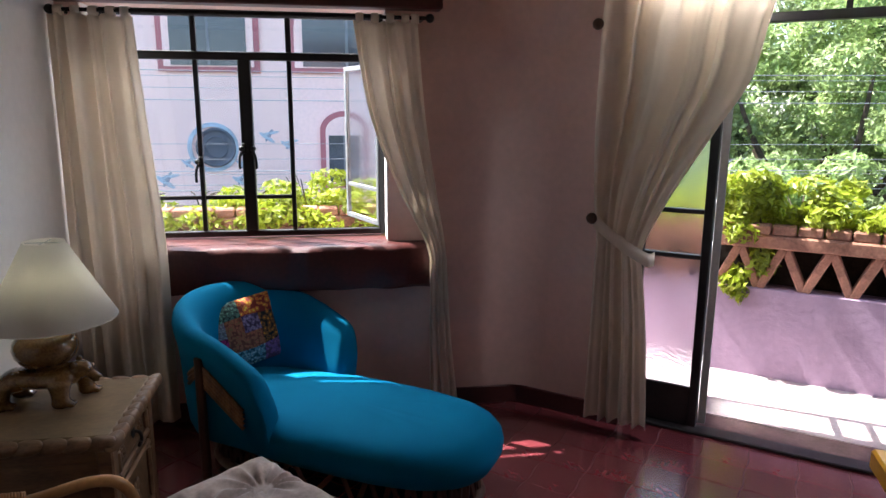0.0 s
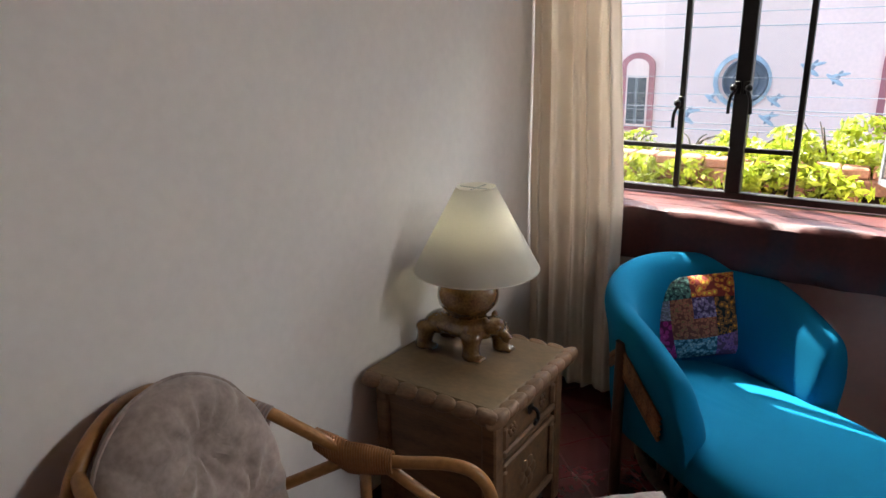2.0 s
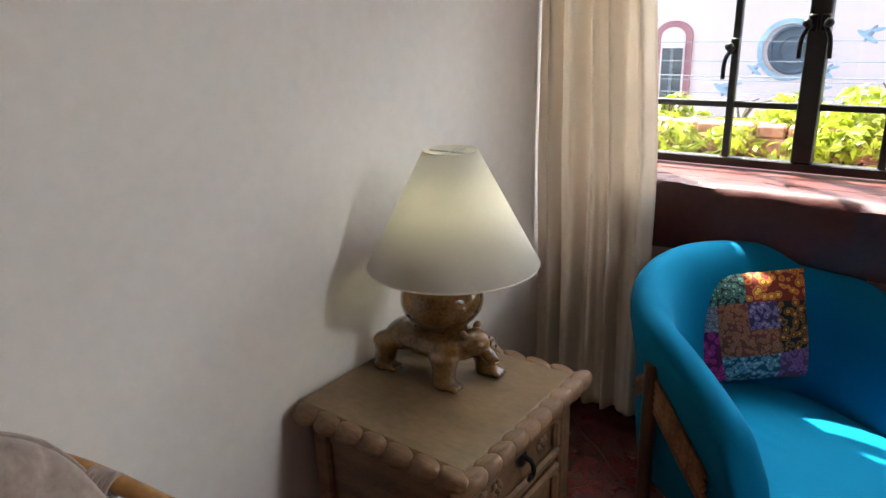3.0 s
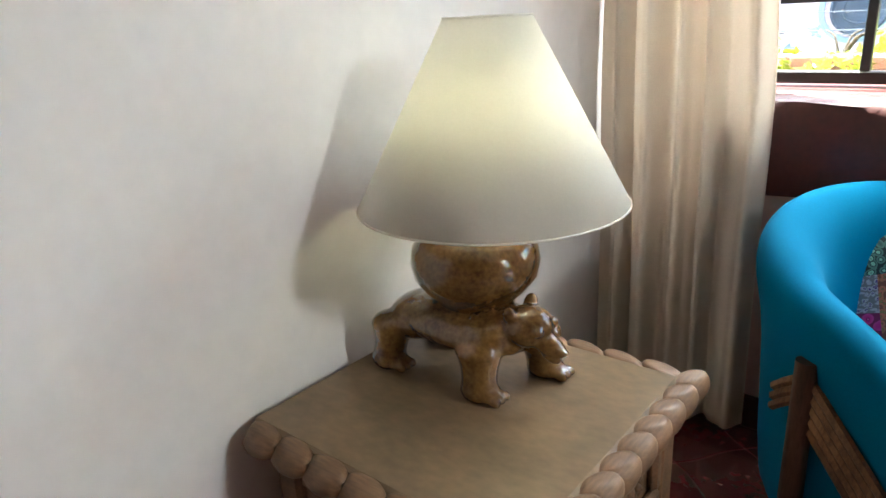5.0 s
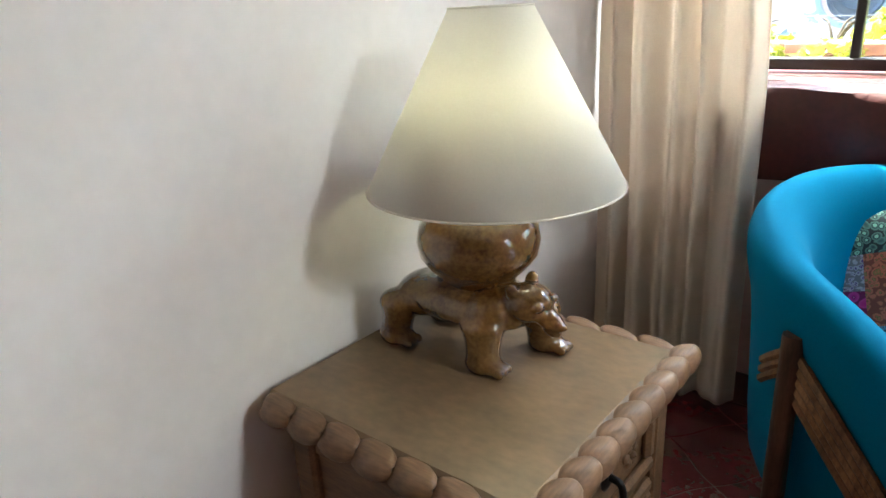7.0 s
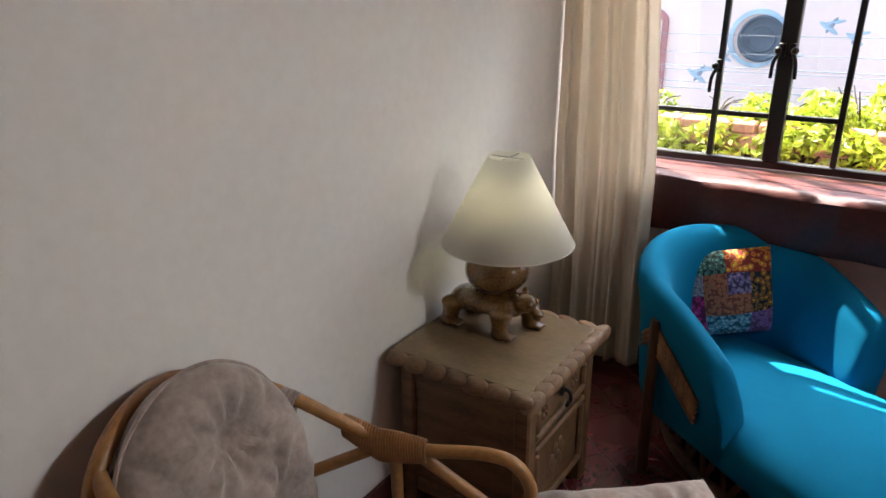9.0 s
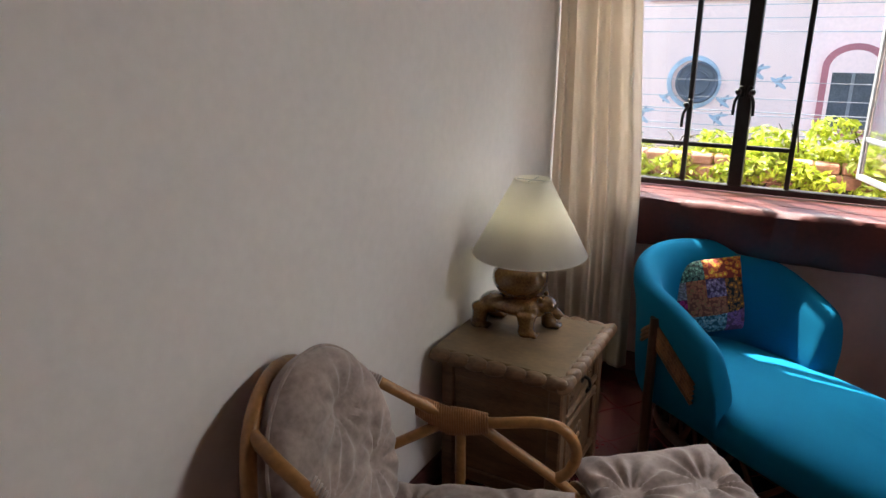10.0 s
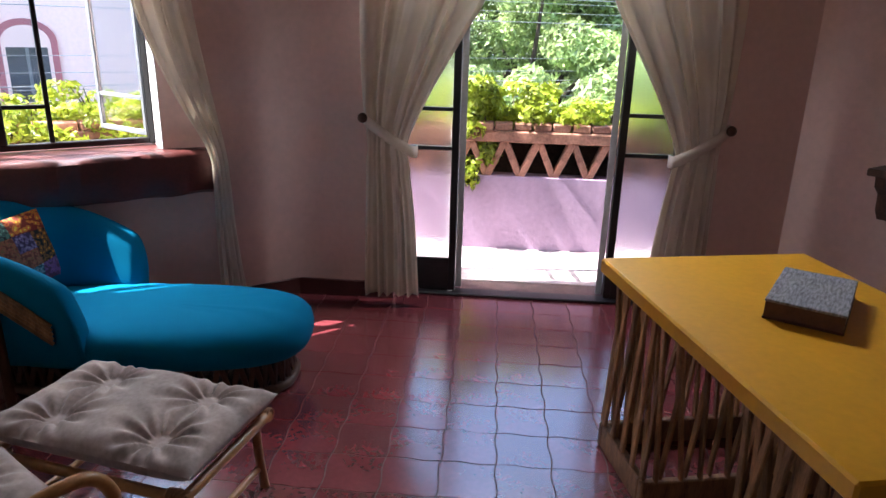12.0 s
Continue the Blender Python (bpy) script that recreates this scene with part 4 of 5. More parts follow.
bc_.matrix_basis = Matrix.Translation((-0.30, 0.01, 0.58)) @ Matrix.Rotation(radians(-14), 4, "Z") @ Matrix.Rotation(radians(-103), 4, "Y") @ Matrix.Rotation(math.pi, 4, "X") @ Matrix.Translation((0, 0, -0.09))

bm = bmesh.new()
tube(bm, pp_, 0.006, 6, closed=True)
part("piping", bm, M_SUEDE, bc_, "corded grey edge piping", smooth=True)

# ---- footstool ----
FR = Vector((0.483, -0.575, 0)).normalized()
FO = Matrix(((-FR.y, -FR.x, 0, 0), (FR.x, -FR.y, 0, 0), (0, 0, 1, 0), (0, 0, 0, 1)))
FO.translation = Vector((1.488, -1.365, 0)) - Vector((-FR.y, FR.x, 0)) * 0.235
stool = thing("footstool", FO, "low rattan footstool with tufted grey suede cushion", "footstool")
for x in (-0.20, 0.20):
    for y in (-0.30, 0.30):
        bm = bmesh.new()
        tube(bm, smooth_path([(x, y, 0.285), (x * 1.03, y * 1.0, 0.15), (x * 1.1, y * 1.03, 0.0)], 4), 0.016, 10)
        part("leg", bm, M_RATTAN, stool, smooth=True)
bm = bmesh.new()
fr = [(-0.225, -0.335, 0.285), (0.225, -0.335, 0.285), (0.225, 0.335, 0.285), (-0.225, 0.335, 0.285)]
for a, b in zip(fr, fr[1:] + fr[:1]):
    tube(bm, [a, b], 0.017, 10)
part("top_frame", bm, M_RATTAN, stool, smooth=True)
for y in (-0.30, 0.30):
    bm = bmesh.new()
    tube(bm, [(-0.21, y, 0.08), (0.21, y, 0.08)], 0.012, 8)
    part("stretcher", bm, M_RATTAN, stool, smooth=True)
for x, y in ((0.225, -0.335), (0.225, 0.335), (-0.225, 0.335), (-0.225, -0.335)):
    bm = bmesh.new()
    for k in range(7):
        a = (k - 3) * 0.009
        pts = [(x + 0.021 * math.cos(w), y + a - math.copysign(0.02, y), 0.285 + 0.021 * math.sin(w)) for w in (2 * math.pi * j / 12 for j in range(12))]
        tube(bm, pts, 0.0042, 5, closed=True)
    part("binding", bm, M_WRAP, stool, smooth=True)
bm = cushion(0.47, 0.74, 0.135, tuft_grid(0.47, 0.74, 2, 2), n=104, wr=0.009, sag=1.05)
cu = part("cushion", bm, M_SUEDE, stool, "thick grey suede tufted cushion", smooth=True)
cu.matrix_basis = Matrix.Translation((0, 0, 0.296))

# ---- yellow table ----
TA = Vector((2.84, -1.985, 0))
ux = Vector((0.734, -0.352, 0)).normalized()
YT = Matrix(((ux.x, -ux.y, 0, TA.x), (ux.y, ux.x, 0, TA.y), (0, 0, 1, 0), (0, 0, 0, 1)))
TW, TL = 0.81, 1.29
table = thing("yellow_table", YT, "ochre yellow painted table on a split-cedar slat base", "table")
part("tabletop", boxes((0, -TL, 0.70, TW, 0, 0.755), bevel=0.007), M_YELLOW, table)
for j, (yc) in enumerate((-0.235, -TL + 0.235)):
    bx0, bx1, by0, by1 = 0.045, TW - 0.045, yc - 0.195, yc + 0.195
    for r in ((bx0, by0, 0.0, bx1, by0 + 0.03, 0.10), (bx0, by1 - 0.03, 0.0, bx1, by1, 0.10), (bx0, by0 + 0.03, 0.0, bx0 + 0.03, by1 - 0.03, 0.10), (bx1 - 0.03, by0 + 0.03, 0.0, bx1, by1 - 0.03, 0.10)):
        part("plinth", boxes(r, bevel=0.005), M_SLAT, table)
    for r in ((bx0 + 0.02, by0 + 0.02, 0.66, bx1 - 0.02, by0 + 0.05, 0.70), (bx0 + 0.02, by1 - 0.05, 0.66, bx1 - 0.02, by1 - 0.02, 0.70)):
        part("apron", boxes(r, bevel=0.004), M_SLAT, table)
    rng = random.Random(4 + j)
    per = []
    for k in range(9):
        u = k / 8
        per += [(bx0 + 0.015 + (bx1 - bx0 - 0.03) * u, by0 + 0.015, 1, 0), (bx0 + 0.015 + (bx1 - bx0 - 0.03) * u, by1 - 0.015, 1, 0)]
    for k in range(1, 5):
        u = k / 5
        per += [(bx0 + 0.015, by0 + (by1 - by0) * u, 0, 1), (bx1 - 0.015, by0 + (by1 - by0) * u, 0, 1)]
    for px_, py_, ax_, ay_ in per:
        for s_ in (-1, 1):
            lean = 0.03 * s_ + rng.uniform(-0.012, 0.012)
            a = Vector((min(max(px_ - lean * ax_, bx0 + 0.012), bx1 - 0.012), py_ - lean * ay_, 0.10))
            b = Vector((min(max(px_ + lean * ax_, 0.05), TW - 0.05), py_ + lean * ay_, 0.70))
            dv = b - a
            bm = boxes((-0.012, -0.006, 0, 0.012, 0.006, dv.length), bevel=0.003)
            ob = part("slat", bm, M_CEDAR, table)
            ob.matrix_basis = Matrix.Translation(a + Vector((ay_, ax_, 0)) * 0.009 * s_) @ dv.to_track_quat("Z", "Y").to_matrix().to_4x4() @ Matrix.Rotation(radians(90) if ay_ else 0, 4, "Z")
bk = thing("book", Matrix.Translation((3.043, -2.643, 0.756)) @ Matrix.Rotation(math.atan2(0.13, 0.33), 4, "Z"), "thick book with grey woven cover lying on the yellow table", "book")
part("cover", boxes((-0.175, -0.105, 0.052, 0.175, 0.105, 0.06), bevel=0.002), M_BOOKTOP, bk, "grey woven top cover")
part("pages", boxes((-0.172, -0.102, 0.006, 0.172, 0.102, 0.052)), M_BOOKSIDE, bk, "dark maroon side")
part("cover", boxes((-0.175, -0.105, 0.0, 0.175, 0.105, 0.006), bevel=0.001), M_BOOKSIDE, bk)

# wall bracket on the side wall
br = thing("wall_shelf", Matrix.Translation((RIGHT.x, -2.30, 0)), "small dark carved wooden wall shelf", "wall shelf")
part("board", boxes((-0.17, -0.22, 0.93, -0.001, 0.19, 0.965), bevel=0.005), M_DARKWOOD, br)
for y in (-0.17, 0.11):
    bm = bmesh.new()
    prof = [(0, 0.93), (-0.15, 0.93), (-0.14, 0.88), (-0.09, 0.84), (-0.08, 0.76), (-0.04, 0.71), (-0.001, 0.71)]
    A = [bm.verts.new((x - 0.001, y, z)) for x, z in prof]
    B = [bm.verts.new((x - 0.001, y + 0.045, z)) for x, z in prof]
    bm.faces.new(A)
    bm.faces.new(list(reversed(B)))
    for k in range(len(prof)):
        j = (k + 1) % len(prof)
        bm.faces.new((A[k], B[k], B[j], A[j]))
    bmesh.ops.recalc_face_normals(bm, faces=bm.faces)
    part("bracket", bm, M_DARKWOOD, br)

# ---- outside ----
ground = link_mesh("ground", boxes((-400, -400, -3.6, 400, 400, -3.3)), M_ROAD)
tagged(ground, "grey asphalt street far below the balcony", "ground", kind="structure")
bm = bmesh.new()
pts = [(-2.5, 0.31), (2.62, 0.31), (2.70, 0.29), (4.95, -1.45), (5.95, -0.95), (3.0, 1.42), (-2.5, 1.42)]
A = [bm.verts.new((x, y, 0.003)) for x, y in pts]
B = [bm.verts.new((x, y, -0.25)) for x, y in pts]
bm.faces.new(list(reversed(A)))
bm.faces.new(B)
for k in range(len(pts)):
    j = (k + 1) % len(pts)
    bm.faces.new((A[k], A[j], B[j], B[k]))
bmesh.ops.recalc_face_normals(bm, faces=bm.faces)
tagged(link_mesh("pavement", bm, M_BALC), "pale pinkish cement balcony floor", "balcony floor", kind="structure")
PAR = {"window": Matrix.Translation((-2.5, 1.2, 0)), "door": DOOR @ Matrix.Translation((-0.36, 1.06, 0))}
LEN = {"window": 5.46, "door": 3.6}
brick_me = None
for key, m in PAR.items():
    ln_ = LEN[key]
    par = thing("parapet", m, "lilac stuccoed balcony parapet topped with terracotta lattice", "parapet", kind="structure")
    part("wall", boxes((0, 0, -0.018, ln_, 0.15, 0.545), bevel=0.006), M_LILAC, par)
    part("beam", boxes((0, -0.01, 0.785, ln_, 0.14, 0.865), bevel=0.01), M_BRICK, par, "terracotta beam")
    n_ = int(ln_ / 0.24)
    for k in range(n_):
        for s_ in (-1, 1):
            if brick_me is None:
                ob = part("lattice_brick", boxes((-0.024, 0, -0.135, 0.024, 0.11, 0.135), bevel=0.006), M_BRICK, par)
                brick_me = ob.data
            else:
                ob = new("lattice_brick", brick_me)
                ob.parent = par
            ob.matrix_basis = Matrix.Translation((k * 0.24 + 0.12 + 0.06 * s_, 0.01 + 0.002 * s_, 0.665)) @ Matrix.Rotation(radians(-24 * s_), 4, "Y")
cap_me = None
rng = random.Random(8)
for key, m in PAR.items():
    ln_ = LEN[key]
    par = [o for o in scene.objects if o.name.startswith("parapet")][0 if key == "window" else 1]
    for k in range(int(ln_ / 0.135)):
        if cap_me is None:
            ob = part("brick", boxes((0, 0, 0, 0.125, 0.13, 0.055), bevel=0.008), M_BRICK, par)
            cap_me = ob.data
        else:
            ob = new("brick", cap_me)
            ob.parent = par
        ob.matrix_basis = Matrix.Translation((k * 0.135, rng.uniform(-0.012, 0.012), 0.866)) @ Matrix.Rotation(rng.uniform(-0.05, 0.05), 4, "Z")


def leaf_cloud(name, spots, count, size, material, seed, parent=None):
    """many small folded leaves scattered in ellipsoid clumps: centre, radii."""
    rng = np.random.default_rng(seed)
    spots = np.array(spots, float)
    w = spots[:, 3] * spots[:, 4] * spots[:, 5]
    w = w ** 0.67
    pick = rng.choice(len(spots), count, p=w / w.sum())
    d = rng.normal(size=(count, 3))
    d /= np.linalg.norm(d, axis=1)[:, None]
    r = rng.uniform(0.55, 1.05, count) ** 0.6
    c = spots[pick, :3] + d * r[:, None] * spots[pick, 3:6]
    nrm = d + rng.normal(size=(count, 3)) * 0.7 + np.array((0, 0, 0.5))
    nrm /= np.linalg.norm(nrm, axis=1)[:, None]
    t = np.cross(nrm, rng.normal(size=(count, 3)))
    t /= np.linalg.norm(t, axis=1)[:, None]
    b = np.cross(nrm, t)
    s = size * rng.uniform(0.6, 1.25, count)[:, None]
    P = np.stack([c - t * s, c + b * s * 0.42 + nrm * s * 0.12, c + t * s, c - b * s * 0.42 + nrm * s * 0.12], 1).reshape(-1, 3)
    me = bpy.data.meshes.new(name)
    idx = np.arange(count) * 4
    faces = np.concatenate([np.stack([idx, idx + 1, idx + 2], 1), np.stack([idx, idx + 2, idx + 3], 1)])
    me.from_pydata(P.tolist(), [], faces.tolist())
    me.materials.append(material)
    ob = new(name, me)
    if parent:
        ob.parent = parent
    return ob


rng = random.Random(3)
for key, m in PAR.items():
    tagged(link_mesh("planter_soil", boxes((0.0, 0.155, 0.50, LEN[key], 0.55, 0.88)), M_SOIL, m=m), "dark soil bed behind the parapet", "soil", kind="structure")
    tall = 1.0 if key == "window" else 0.8
    n_ = int(LEN[key] / 0.36)
    for k in range(n_):
        s_ = (k + 0.5) * LEN[key] / n_
        big = (0.55 + 0.6 * math.exp(-((s_ - 4.05) / 0.5) ** 2)) if key == "window" else (0.55 + 0.75 * math.exp(-((s_ - 1.45) / 0.35) ** 2))
        o = m @ Vector((s_, 0.30, 0.87))
        plant = thing("shrub", Matrix.Translation(o), "bright green leafy shrub growing in the balcony planter", "shrub", "balcony shrubs")
        bm = bmesh.new()
        for q in range(4):
            a = rng.uniform(0, 6.28)
            tube(bm, smooth_path([(0, 0, 0), (0.06 * math.cos(a), 0.06 * math.sin(a), 0.1), (0.14 * math.cos(a), 0.14 * math.sin(a), 0.22 * tall * big)], 3), lambda u: 0.008 - 0.005 * u, 6)
        part("stem", bm, M_BARK, plant)
        lo = -0.12 if key == "window" else -0.02
        sp = [(rng.uniform(-0.22, 0.22), rng.uniform(-0.30, 0.14), lo + rng.uniform(0.0, 0.34) * tall * big, rng.uniform(0.08, 0.14), rng.uniform(0.07, 0.12), rng.uniform(0.05, 0.09)) for _ in range(16)]
        if key == "window":
            sp += [(rng.uniform(-0.2, 0.2), rng.uniform(-0.42, -0.33), rng.uniform(-0.16, 0.02), 0.10, 0.05, 0.06) for _ in range(7)]
        leaf_cloud("leaves", sp, 1500, 0.034, M_LEAF, 40 + k, plant)
# creeper hanging over the parapet
o = DOOR @ Vector((1.02, 1.16, 0.9))
creeper = thing("creeper", Matrix.Translation(o), "green creeper hanging over the lattice", "plant")
sp = [(rng.uniform(-0.16, 0.05), rng.uniform(-0.10, 0.0), -0.40 + 0.68 * q / 11, 0.06 + 0.009 * q, 0.06, 0.055) for q in range(12)]
leaf_cloud("leaves", sp, 1300, 0.034, M_LEAF, 77, creeper)
bm = bmesh.new()
tube(bm, smooth_path([(0, -0.02, 0.12), (0.02, -0.06, -0.1), (-0.02, -0.06, -0.36)], 5), 0.006, 6)
part("stem", bm, M_BARK, creeper)

# trees behind the door side
for tx, ty, hz, rr, seed, cnt in ((9.5, 6.5, 2.2, 2.6, 1, 26000), (12.5, 3.6, 3.0, 3.0, 2, 26000), (8.6, 2.6, 0.2, 1.9, 3, 20000), (7.0, 4.6, -0.3, 1.7, 4, 14000), (15.0, 7.5, 4.6, 3.6, 5, 22000), (11.0, 0.2, 1.0, 2.4, 6, 18000), (14.5, 1.4, 2.4, 2.8, 7, 22000), (10.8, 4.9, 0.4, 2.0, 8, 20000), (17.5, 4.2, 4.2, 3.4, 9, 20000), (13.4, 6.4, 1.4, 2.6, 10, 20000)):
    tree = thing("tree", Matrix.Translation((tx, ty, -3.3)), "tall dense green leafy tree across the street", "tree", "street trees")
    rng = random.Random(seed)
    bm = bmesh.new()
    H = hz + 3.3
    tube(bm, smooth_path([(0, 0, 0), (0.1, 0.05, H * 0.4), (-0.05, 0.1, H * 0.8)], 5), lambda u: 0.22 - 0.12 * u, 10)
    for q in range(6):
        a = q * 1.05
        tube(bm, smooth_path([(0, 0.05, H * 0.5), (0.5 * rr * math.cos(a), 0.5 * rr * math.sin(a), H * 0.75), (0.75 * rr * math.cos(a), 0.75 * rr * math.sin(a), H * 0.98)], 4), lambda u: 0.08 - 0.06 * u, 7)
    part("trunk", bm, M_BARK, tree)
    sp = []
    for q in range(60):
        d = Vector((rng.gauss(0, 1), rng.gauss(0, 1), rng.gauss(0, 1))).normalized() * rng.uniform(0.35, 0.95)
        s_ = rng.uniform(0.35, 0.75) * rr * 0.36
        sp.append((d.x * rr, d.y * rr, H + d.z * rr * 0.95, s_, s_, s_ * 0.75))
    leaf_cloud("crown", sp, int(cnt * 1.7), 0.064, M_TREE, seed, tree)

# wooded slope beyond the street
rng = random.Random(21)
sp = []
for k in range(150):
    u, h = rng.uniform(-7, 12), rng.uniform(0, 1)
    top_ = 4.2 + 0.42 * (u + 7)
    back_ = 3.0 * h
    r_ = rng.uniform(0.8, 1.5)
    sp.append((14 + 0.85 * u + 0.53 * back_, 13.5 - 0.53 * u + 0.85 * back_, -3.0 + (top_ + 3.0) * h, r_, r_, r_ * 0.8))
slope_leaves = leaf_cloud("hillside_foliage", sp, 75000, 0.12, M_TREE, 31)
tagged(slope_leaves, "pale green wooded hillside beyond the street", "foliage", kind="stuff")

# pink building across the street
BY = 7.0
bld = thing("apartment_building", Matrix.Translation((0, BY, -3.3)), "pale pink rendered building with red-trimmed arched windows", "building", kind="structure")


def arched(bm, cx, z0, w, h, y0, y1, seg=14):
    """outline of an arched opening, extruded from y0 to y1."""
    r = w / 2
    pts = [(cx - r, z0), (cx + r, z0)] + [(cx + r * math.cos(a), z0 + h - r * 0.8 + 0.8 * r * math.sin(a)) for a in (math.pi * k / seg for k in range(seg + 1))]
    A = [bm.verts.new((x, y0, z)) for x, z in pts]
    B = [bm.verts.new((x, y1, z)) for x, z in pts]
    bm.faces.new(A)
    bm.faces.new(list(reversed(B)))
    for k in range(len(pts)):
        j = (k + 1) % len(pts)
        bm.faces.new((A[k], B[k], B[j], A[j]))
    bmesh.ops.recalc_face_normals(bm, faces=bm.faces)


part("wall", boxes((-9, 0, 0, 5.6, 6, 8.2)), M_FACADE, bld)
part("roof", boxes((-9.2, -0.25, 8.2, 5.8, 6.2, 8.45), bevel=0.02), M_TRIM, bld)
for cx, z0, w, h in [(-1.63, 0.36, 0.32, 0.93), (1.66, 0.46, 0.56, 0.99), (4.3, 0.46, 0.56, 0.99), (-4.4, 0.46, 0.56, 0.99), (-0.22, 2.14, 1.24, 1.15), (1.72, 2.14, 1.50, 1.15), (4.2, 2.14, 1.2, 1.15), (-2.9, 2.14, 1.2, 1.15)]:
    win = new("window")
    win.parent = bld
    win.matrix_basis = Matrix.Translation((0, 0, 3.3))
    bm = bmesh.new()
    arched(bm, cx, z0 - 0.07, w + 0.16, h + 0.15, -0.04, 0.02)
    part("surround", bm, M_TRIM, win)
    bm = bmesh.new()
    arched(bm, cx, z0, w, h, -0.048, -0.042)
    part("reveal", bm, M_FACADE, win)
    part("pane", boxes((cx - w * 0.42, -0.058, z0 + 0.02, cx + w * 0.42, -0.052, z0 + h * 0.72)), M_GREYGLASS, win)
    part("glazing_bar", boxes((cx - 0.02, -0.07, z0 + 0.02, cx + 0.02, -0.059, z0 + h * 0.72)), M_GREYSTEEL, win)
bm = bmesh.new()
lathe(bm, [(0.0, 0.0), (0.275, 0.0), (0.285, 0.045), (0.265, 0.06), (0.24, 0.05), (0.235, 0.035), (0.17, 0.03), (0.165, 0.045), (0.15, 0.045), (0.145, 0.03), (0.0, 0.03)], 40)
vent = part("round_vent", bm, M_DISC, bld, "round dark grey louvred disc", smooth=True)
vent.matrix_basis = Matrix.Translation((-0.20, -0.002, 4.30)) @ Matrix.Rotation(radians(90), 4, "X")
bm = bmesh.new()
lathe(bm, [(0.30, 0.0), (0.36, 0.0), (0.36, 0.02), (0.30, 0.03)], 40)
vr = part("vent_ring", bm, M_BLUE, bld, "faded blue ring", smooth=True)
vr.matrix_basis = Matrix.Translation((-0.245, -0.002, 4.30)) @ Matrix.Rotation(radians(90), 4, "X")
# painted birds: flat blue strokes on the facade
for k, (cx, cz, s_) in enumerate(((0.53, 1.14, 0.28), (0.82, 1.02, 0.26), (-0.62, 0.76, 0.22), (0.16, 0.74, 0.24), (0.10, 0.50, 0.26), (-0.95, 0.50, 0.34))):
    for j, (a, l_, w_) in enumerate(((35, 1.0, 0.22), (120, 0.8, 0.2), (-10, 0.9, 0.16))):
        bm = bmesh.new()
        ball(bm, 0, 0, 0, s_ * 0.5 * l_, 0.004, s_ * w_ * 0.5, seg=10)
        ob = part("painted_bird", bm, M_GREYBLUE if j == 1 else M_BLUE, bld)
        ob.matrix_basis = Matrix.Translation((cx + 0.1 * s_ * j, -0.003, 3.3 + cz + 0.12 * s_ * j)) @ Matrix.Rotation(radians(a), 4, "Y")

# street cables
for k, (z, y, sag) in enumerate(((0.78, 4.3, 0.10), (0.86, 4.3, 0.12), (0.95, 4.35, 0.10), (1.02, 4.4, 0.14), (1.10, 4.3, 0.08), (1.30, 4.4, 0.12), (1.75, 4.4, 0.10), (1.9, 4.5, 0.12), (2.0, 4.4, 0.10), (2.12, 4.5, 0.16))):
    cable = thing("street_cable", Matrix.Translation((0, y, z)), "grey overhead street cable", "cable", "street cables")
    bm = bmesh.new()
    pts = [(-14 + 34 * i / 24, -2.6 * max(0, (i - 12) / 12), -sag * (1 - ((i - 12) / 12) ** 2)) for i in range(25)]
    tube(bm, pts, 0.0035 if k % 3 else 0.0055, 6)
    part("wire", bm, M_CABLE, cable)

# soft plastered turn between the two walls
FL = 0.16
c_ = Vector((CORNER[0], CORNER[1], 0))
d1, d2 = Vector((-1, 0, 0)), (DOOR.to_3x3() @ Vector((1, 0, 0))).normalized()
inward = (d1 + d2).normalized() * 0.001
rows_ = []
bm = bmesh.new()
for z in (0.105, 2.6):
    row = []
    for k in range(13):
        u = k / 12
        p = c_ + d1 * FL * (1 - u) ** 2 + d2 * FL * u ** 2 + inward
        row.append(bm.verts.new((p.x, p.y, z)))
    row.append(bm.verts.new((c_.x - inward.x * 20, c_.y - inward.y * 20, z)))
    rows_.append(row)
for k in range(14):
    j = (k + 1) % 14
    bm.faces.new((rows_[0][k], rows_[0][j], rows_[1][j], rows_[1][k]))
bm.faces.new(rows_[0])
bm.faces.new(rows_[1])
bmesh.ops.recalc_face_normals(bm, faces=bm.faces)
tagged(link_mesh("trim", bm, M_PINK, smooth=True), "rounded plaster corner between the two walls", "wall corner", kind="structure")

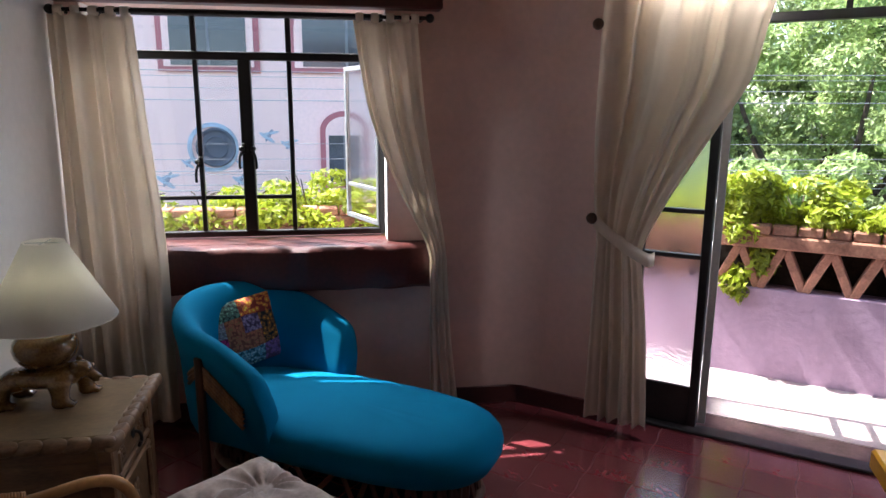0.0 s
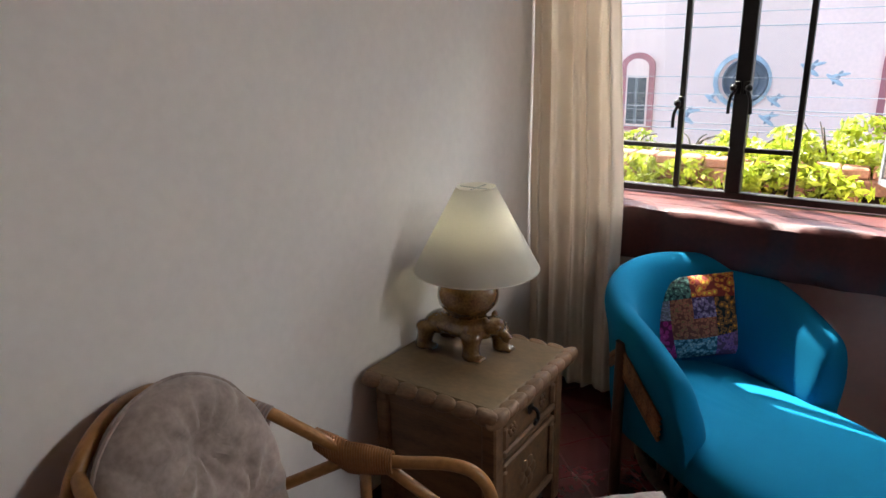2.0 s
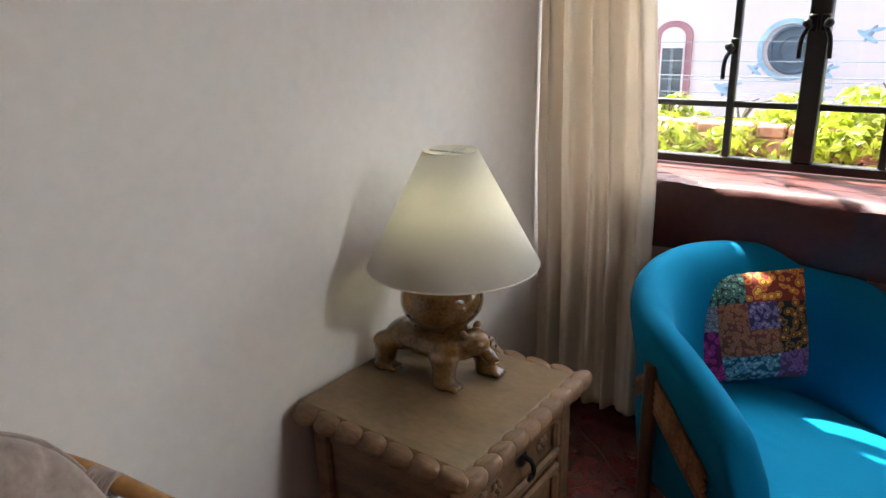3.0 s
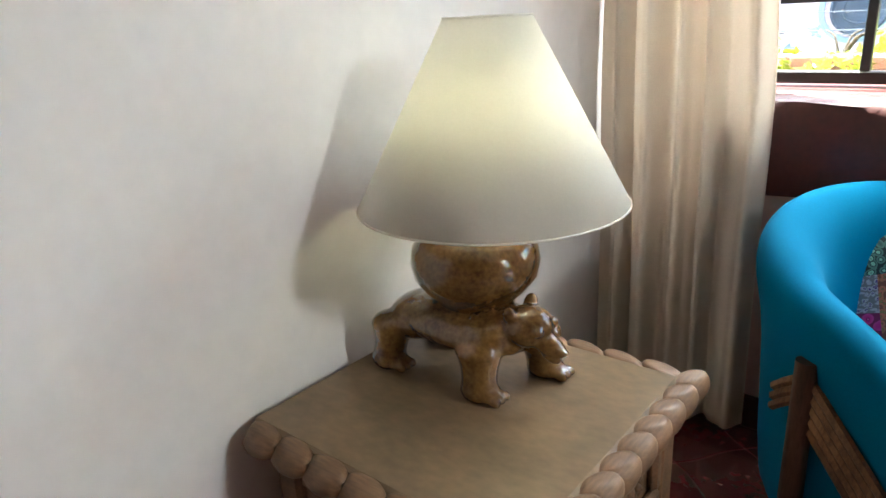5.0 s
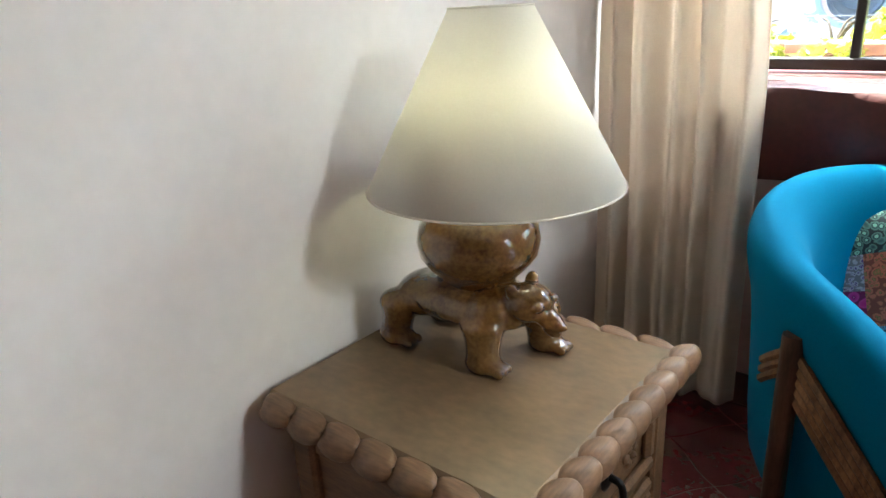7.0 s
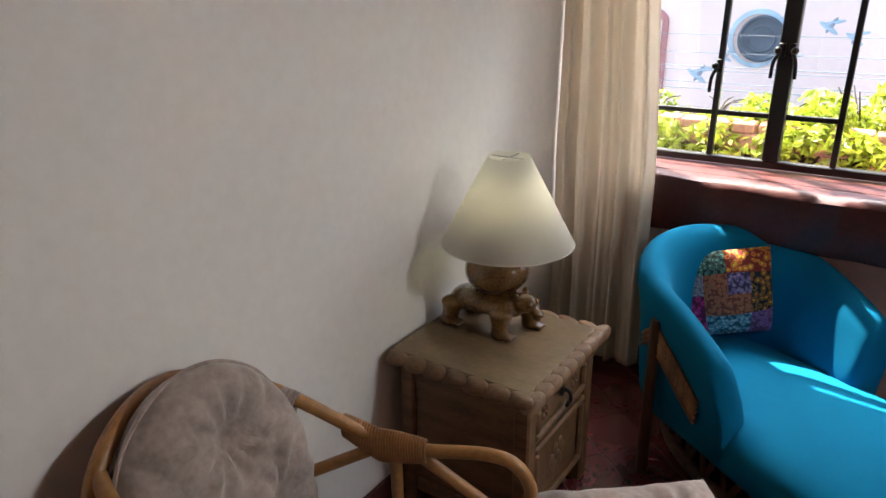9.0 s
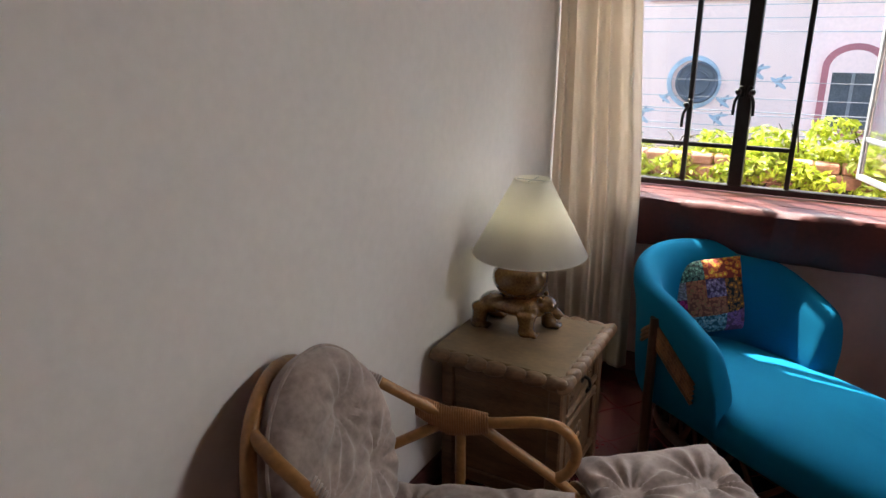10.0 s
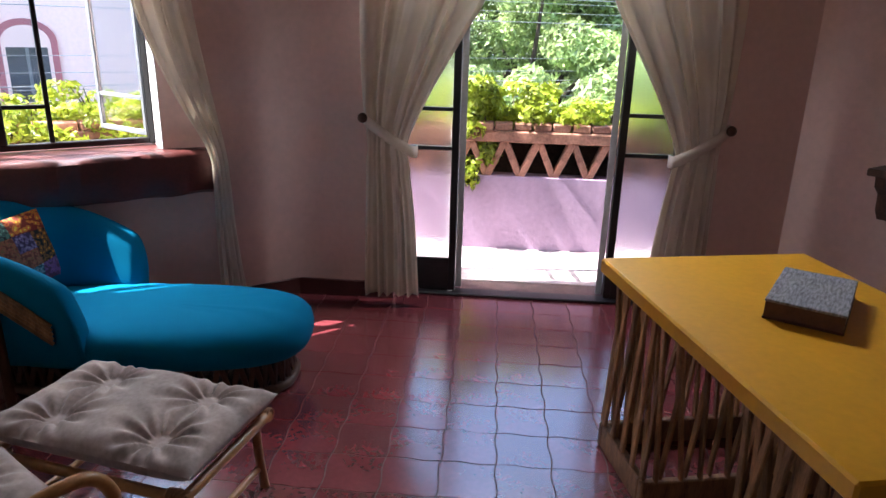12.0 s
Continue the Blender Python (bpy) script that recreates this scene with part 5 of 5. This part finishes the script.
# ---- floor ----
link = link_mesh("floor", boxes((LEFT_X - 0.1, BACK_Y - 0.1, -0.2, RIGHT.x + 0.1, 0.30, -0.002)), M_GROUT)
floor = tagged(link, "polished dark red wavy clay tiles with pale joints", "floor", kind="structure")
TS, GAP = 0.205, 0.003
def tile_outline():
    out = []
    amp, n_ = 0.005, 6
    hs = TS / 2
    for e in range(4):
        for k in range(n_):
            t = k / n_
            w = amp * (math.sin(2 * math.pi * t) + 0.35 * math.sin(6 * math.pi * t))
            p = ((-hs + TS * t, -hs + w), (hs + w, -hs + TS * t), (hs - TS * t, hs - w), (-hs - w, hs - TS * t))[e]
            out.append(p)
    return [(x * (1 - GAP / TS), y * (1 - GAP / TS)) for x, y in out]


OUT = tile_outline()


def tile_verts(cx, cy):
    n_ = len(OUT)
    vs = [(cx + x * 0.986, cy + y * 0.986, 0.0) for x, y in OUT] + [(cx + x, cy + y, -0.004) for x, y in OUT]
    fs = [tuple(range(n_))] + [(k, k + n_, (k + 1) % n_ + n_, (k + 1) % n_) for k in range(n_)]
    return vs, fs


tv, tf = tile_verts(0, 0)
tile_me = bpy.data.meshes.new("tile")
tile_me.from_pydata(tv, [], tf)
tile_me.materials.append(M_TILE)
restv, restf = [], []
rng = random.Random(12)
near = []
for i in range(-30, 50):
    for j in range(-46, 10):
        p = DOOR @ Vector((i * TS + 0.06, j * TS - 0.06 + 0.03, 0))
        q = p - Vector((CORNER[0], CORNER[1], 0))
        inside = LEFT_X - 0.12 < p.x < RIGHT.x + 0.12 and BACK_Y - 0.12 < p.y < WIN_Y + 0.1 and (DOOR.inverted() @ p).y < 0.12
        if not inside:
            continue
        if 1.7 < p.x < 4.2 and p.y > -2.9 and len(near) < 300:
            near.append(p)
        else:
            vs, fs = tile_verts(0, 0)
            o = len(restv)
            restv += [tuple((DOOR.to_3x3() @ Vector(v)) + p) for v in vs]
            restf += [tuple(o + k for k in f) for f in fs]
for p in near:
    ob = new("tile", tile_me)
    ob.parent = floor
    ob.matrix_basis = Matrix.Translation(p + Vector((0, 0, rng.uniform(-0.0006, 0.0006)))) @ DOOR.to_3x3().to_4x4() @ Matrix.Rotation(rng.uniform(-0.006, 0.006), 4, "X")
me = bpy.data.meshes.new("tiles")
me.from_pydata(restv, [], restf)
me.materials.append(M_TILE)
rest = new("tiles", me)
rest.parent = floor
tagged(rest, kind="stuff")
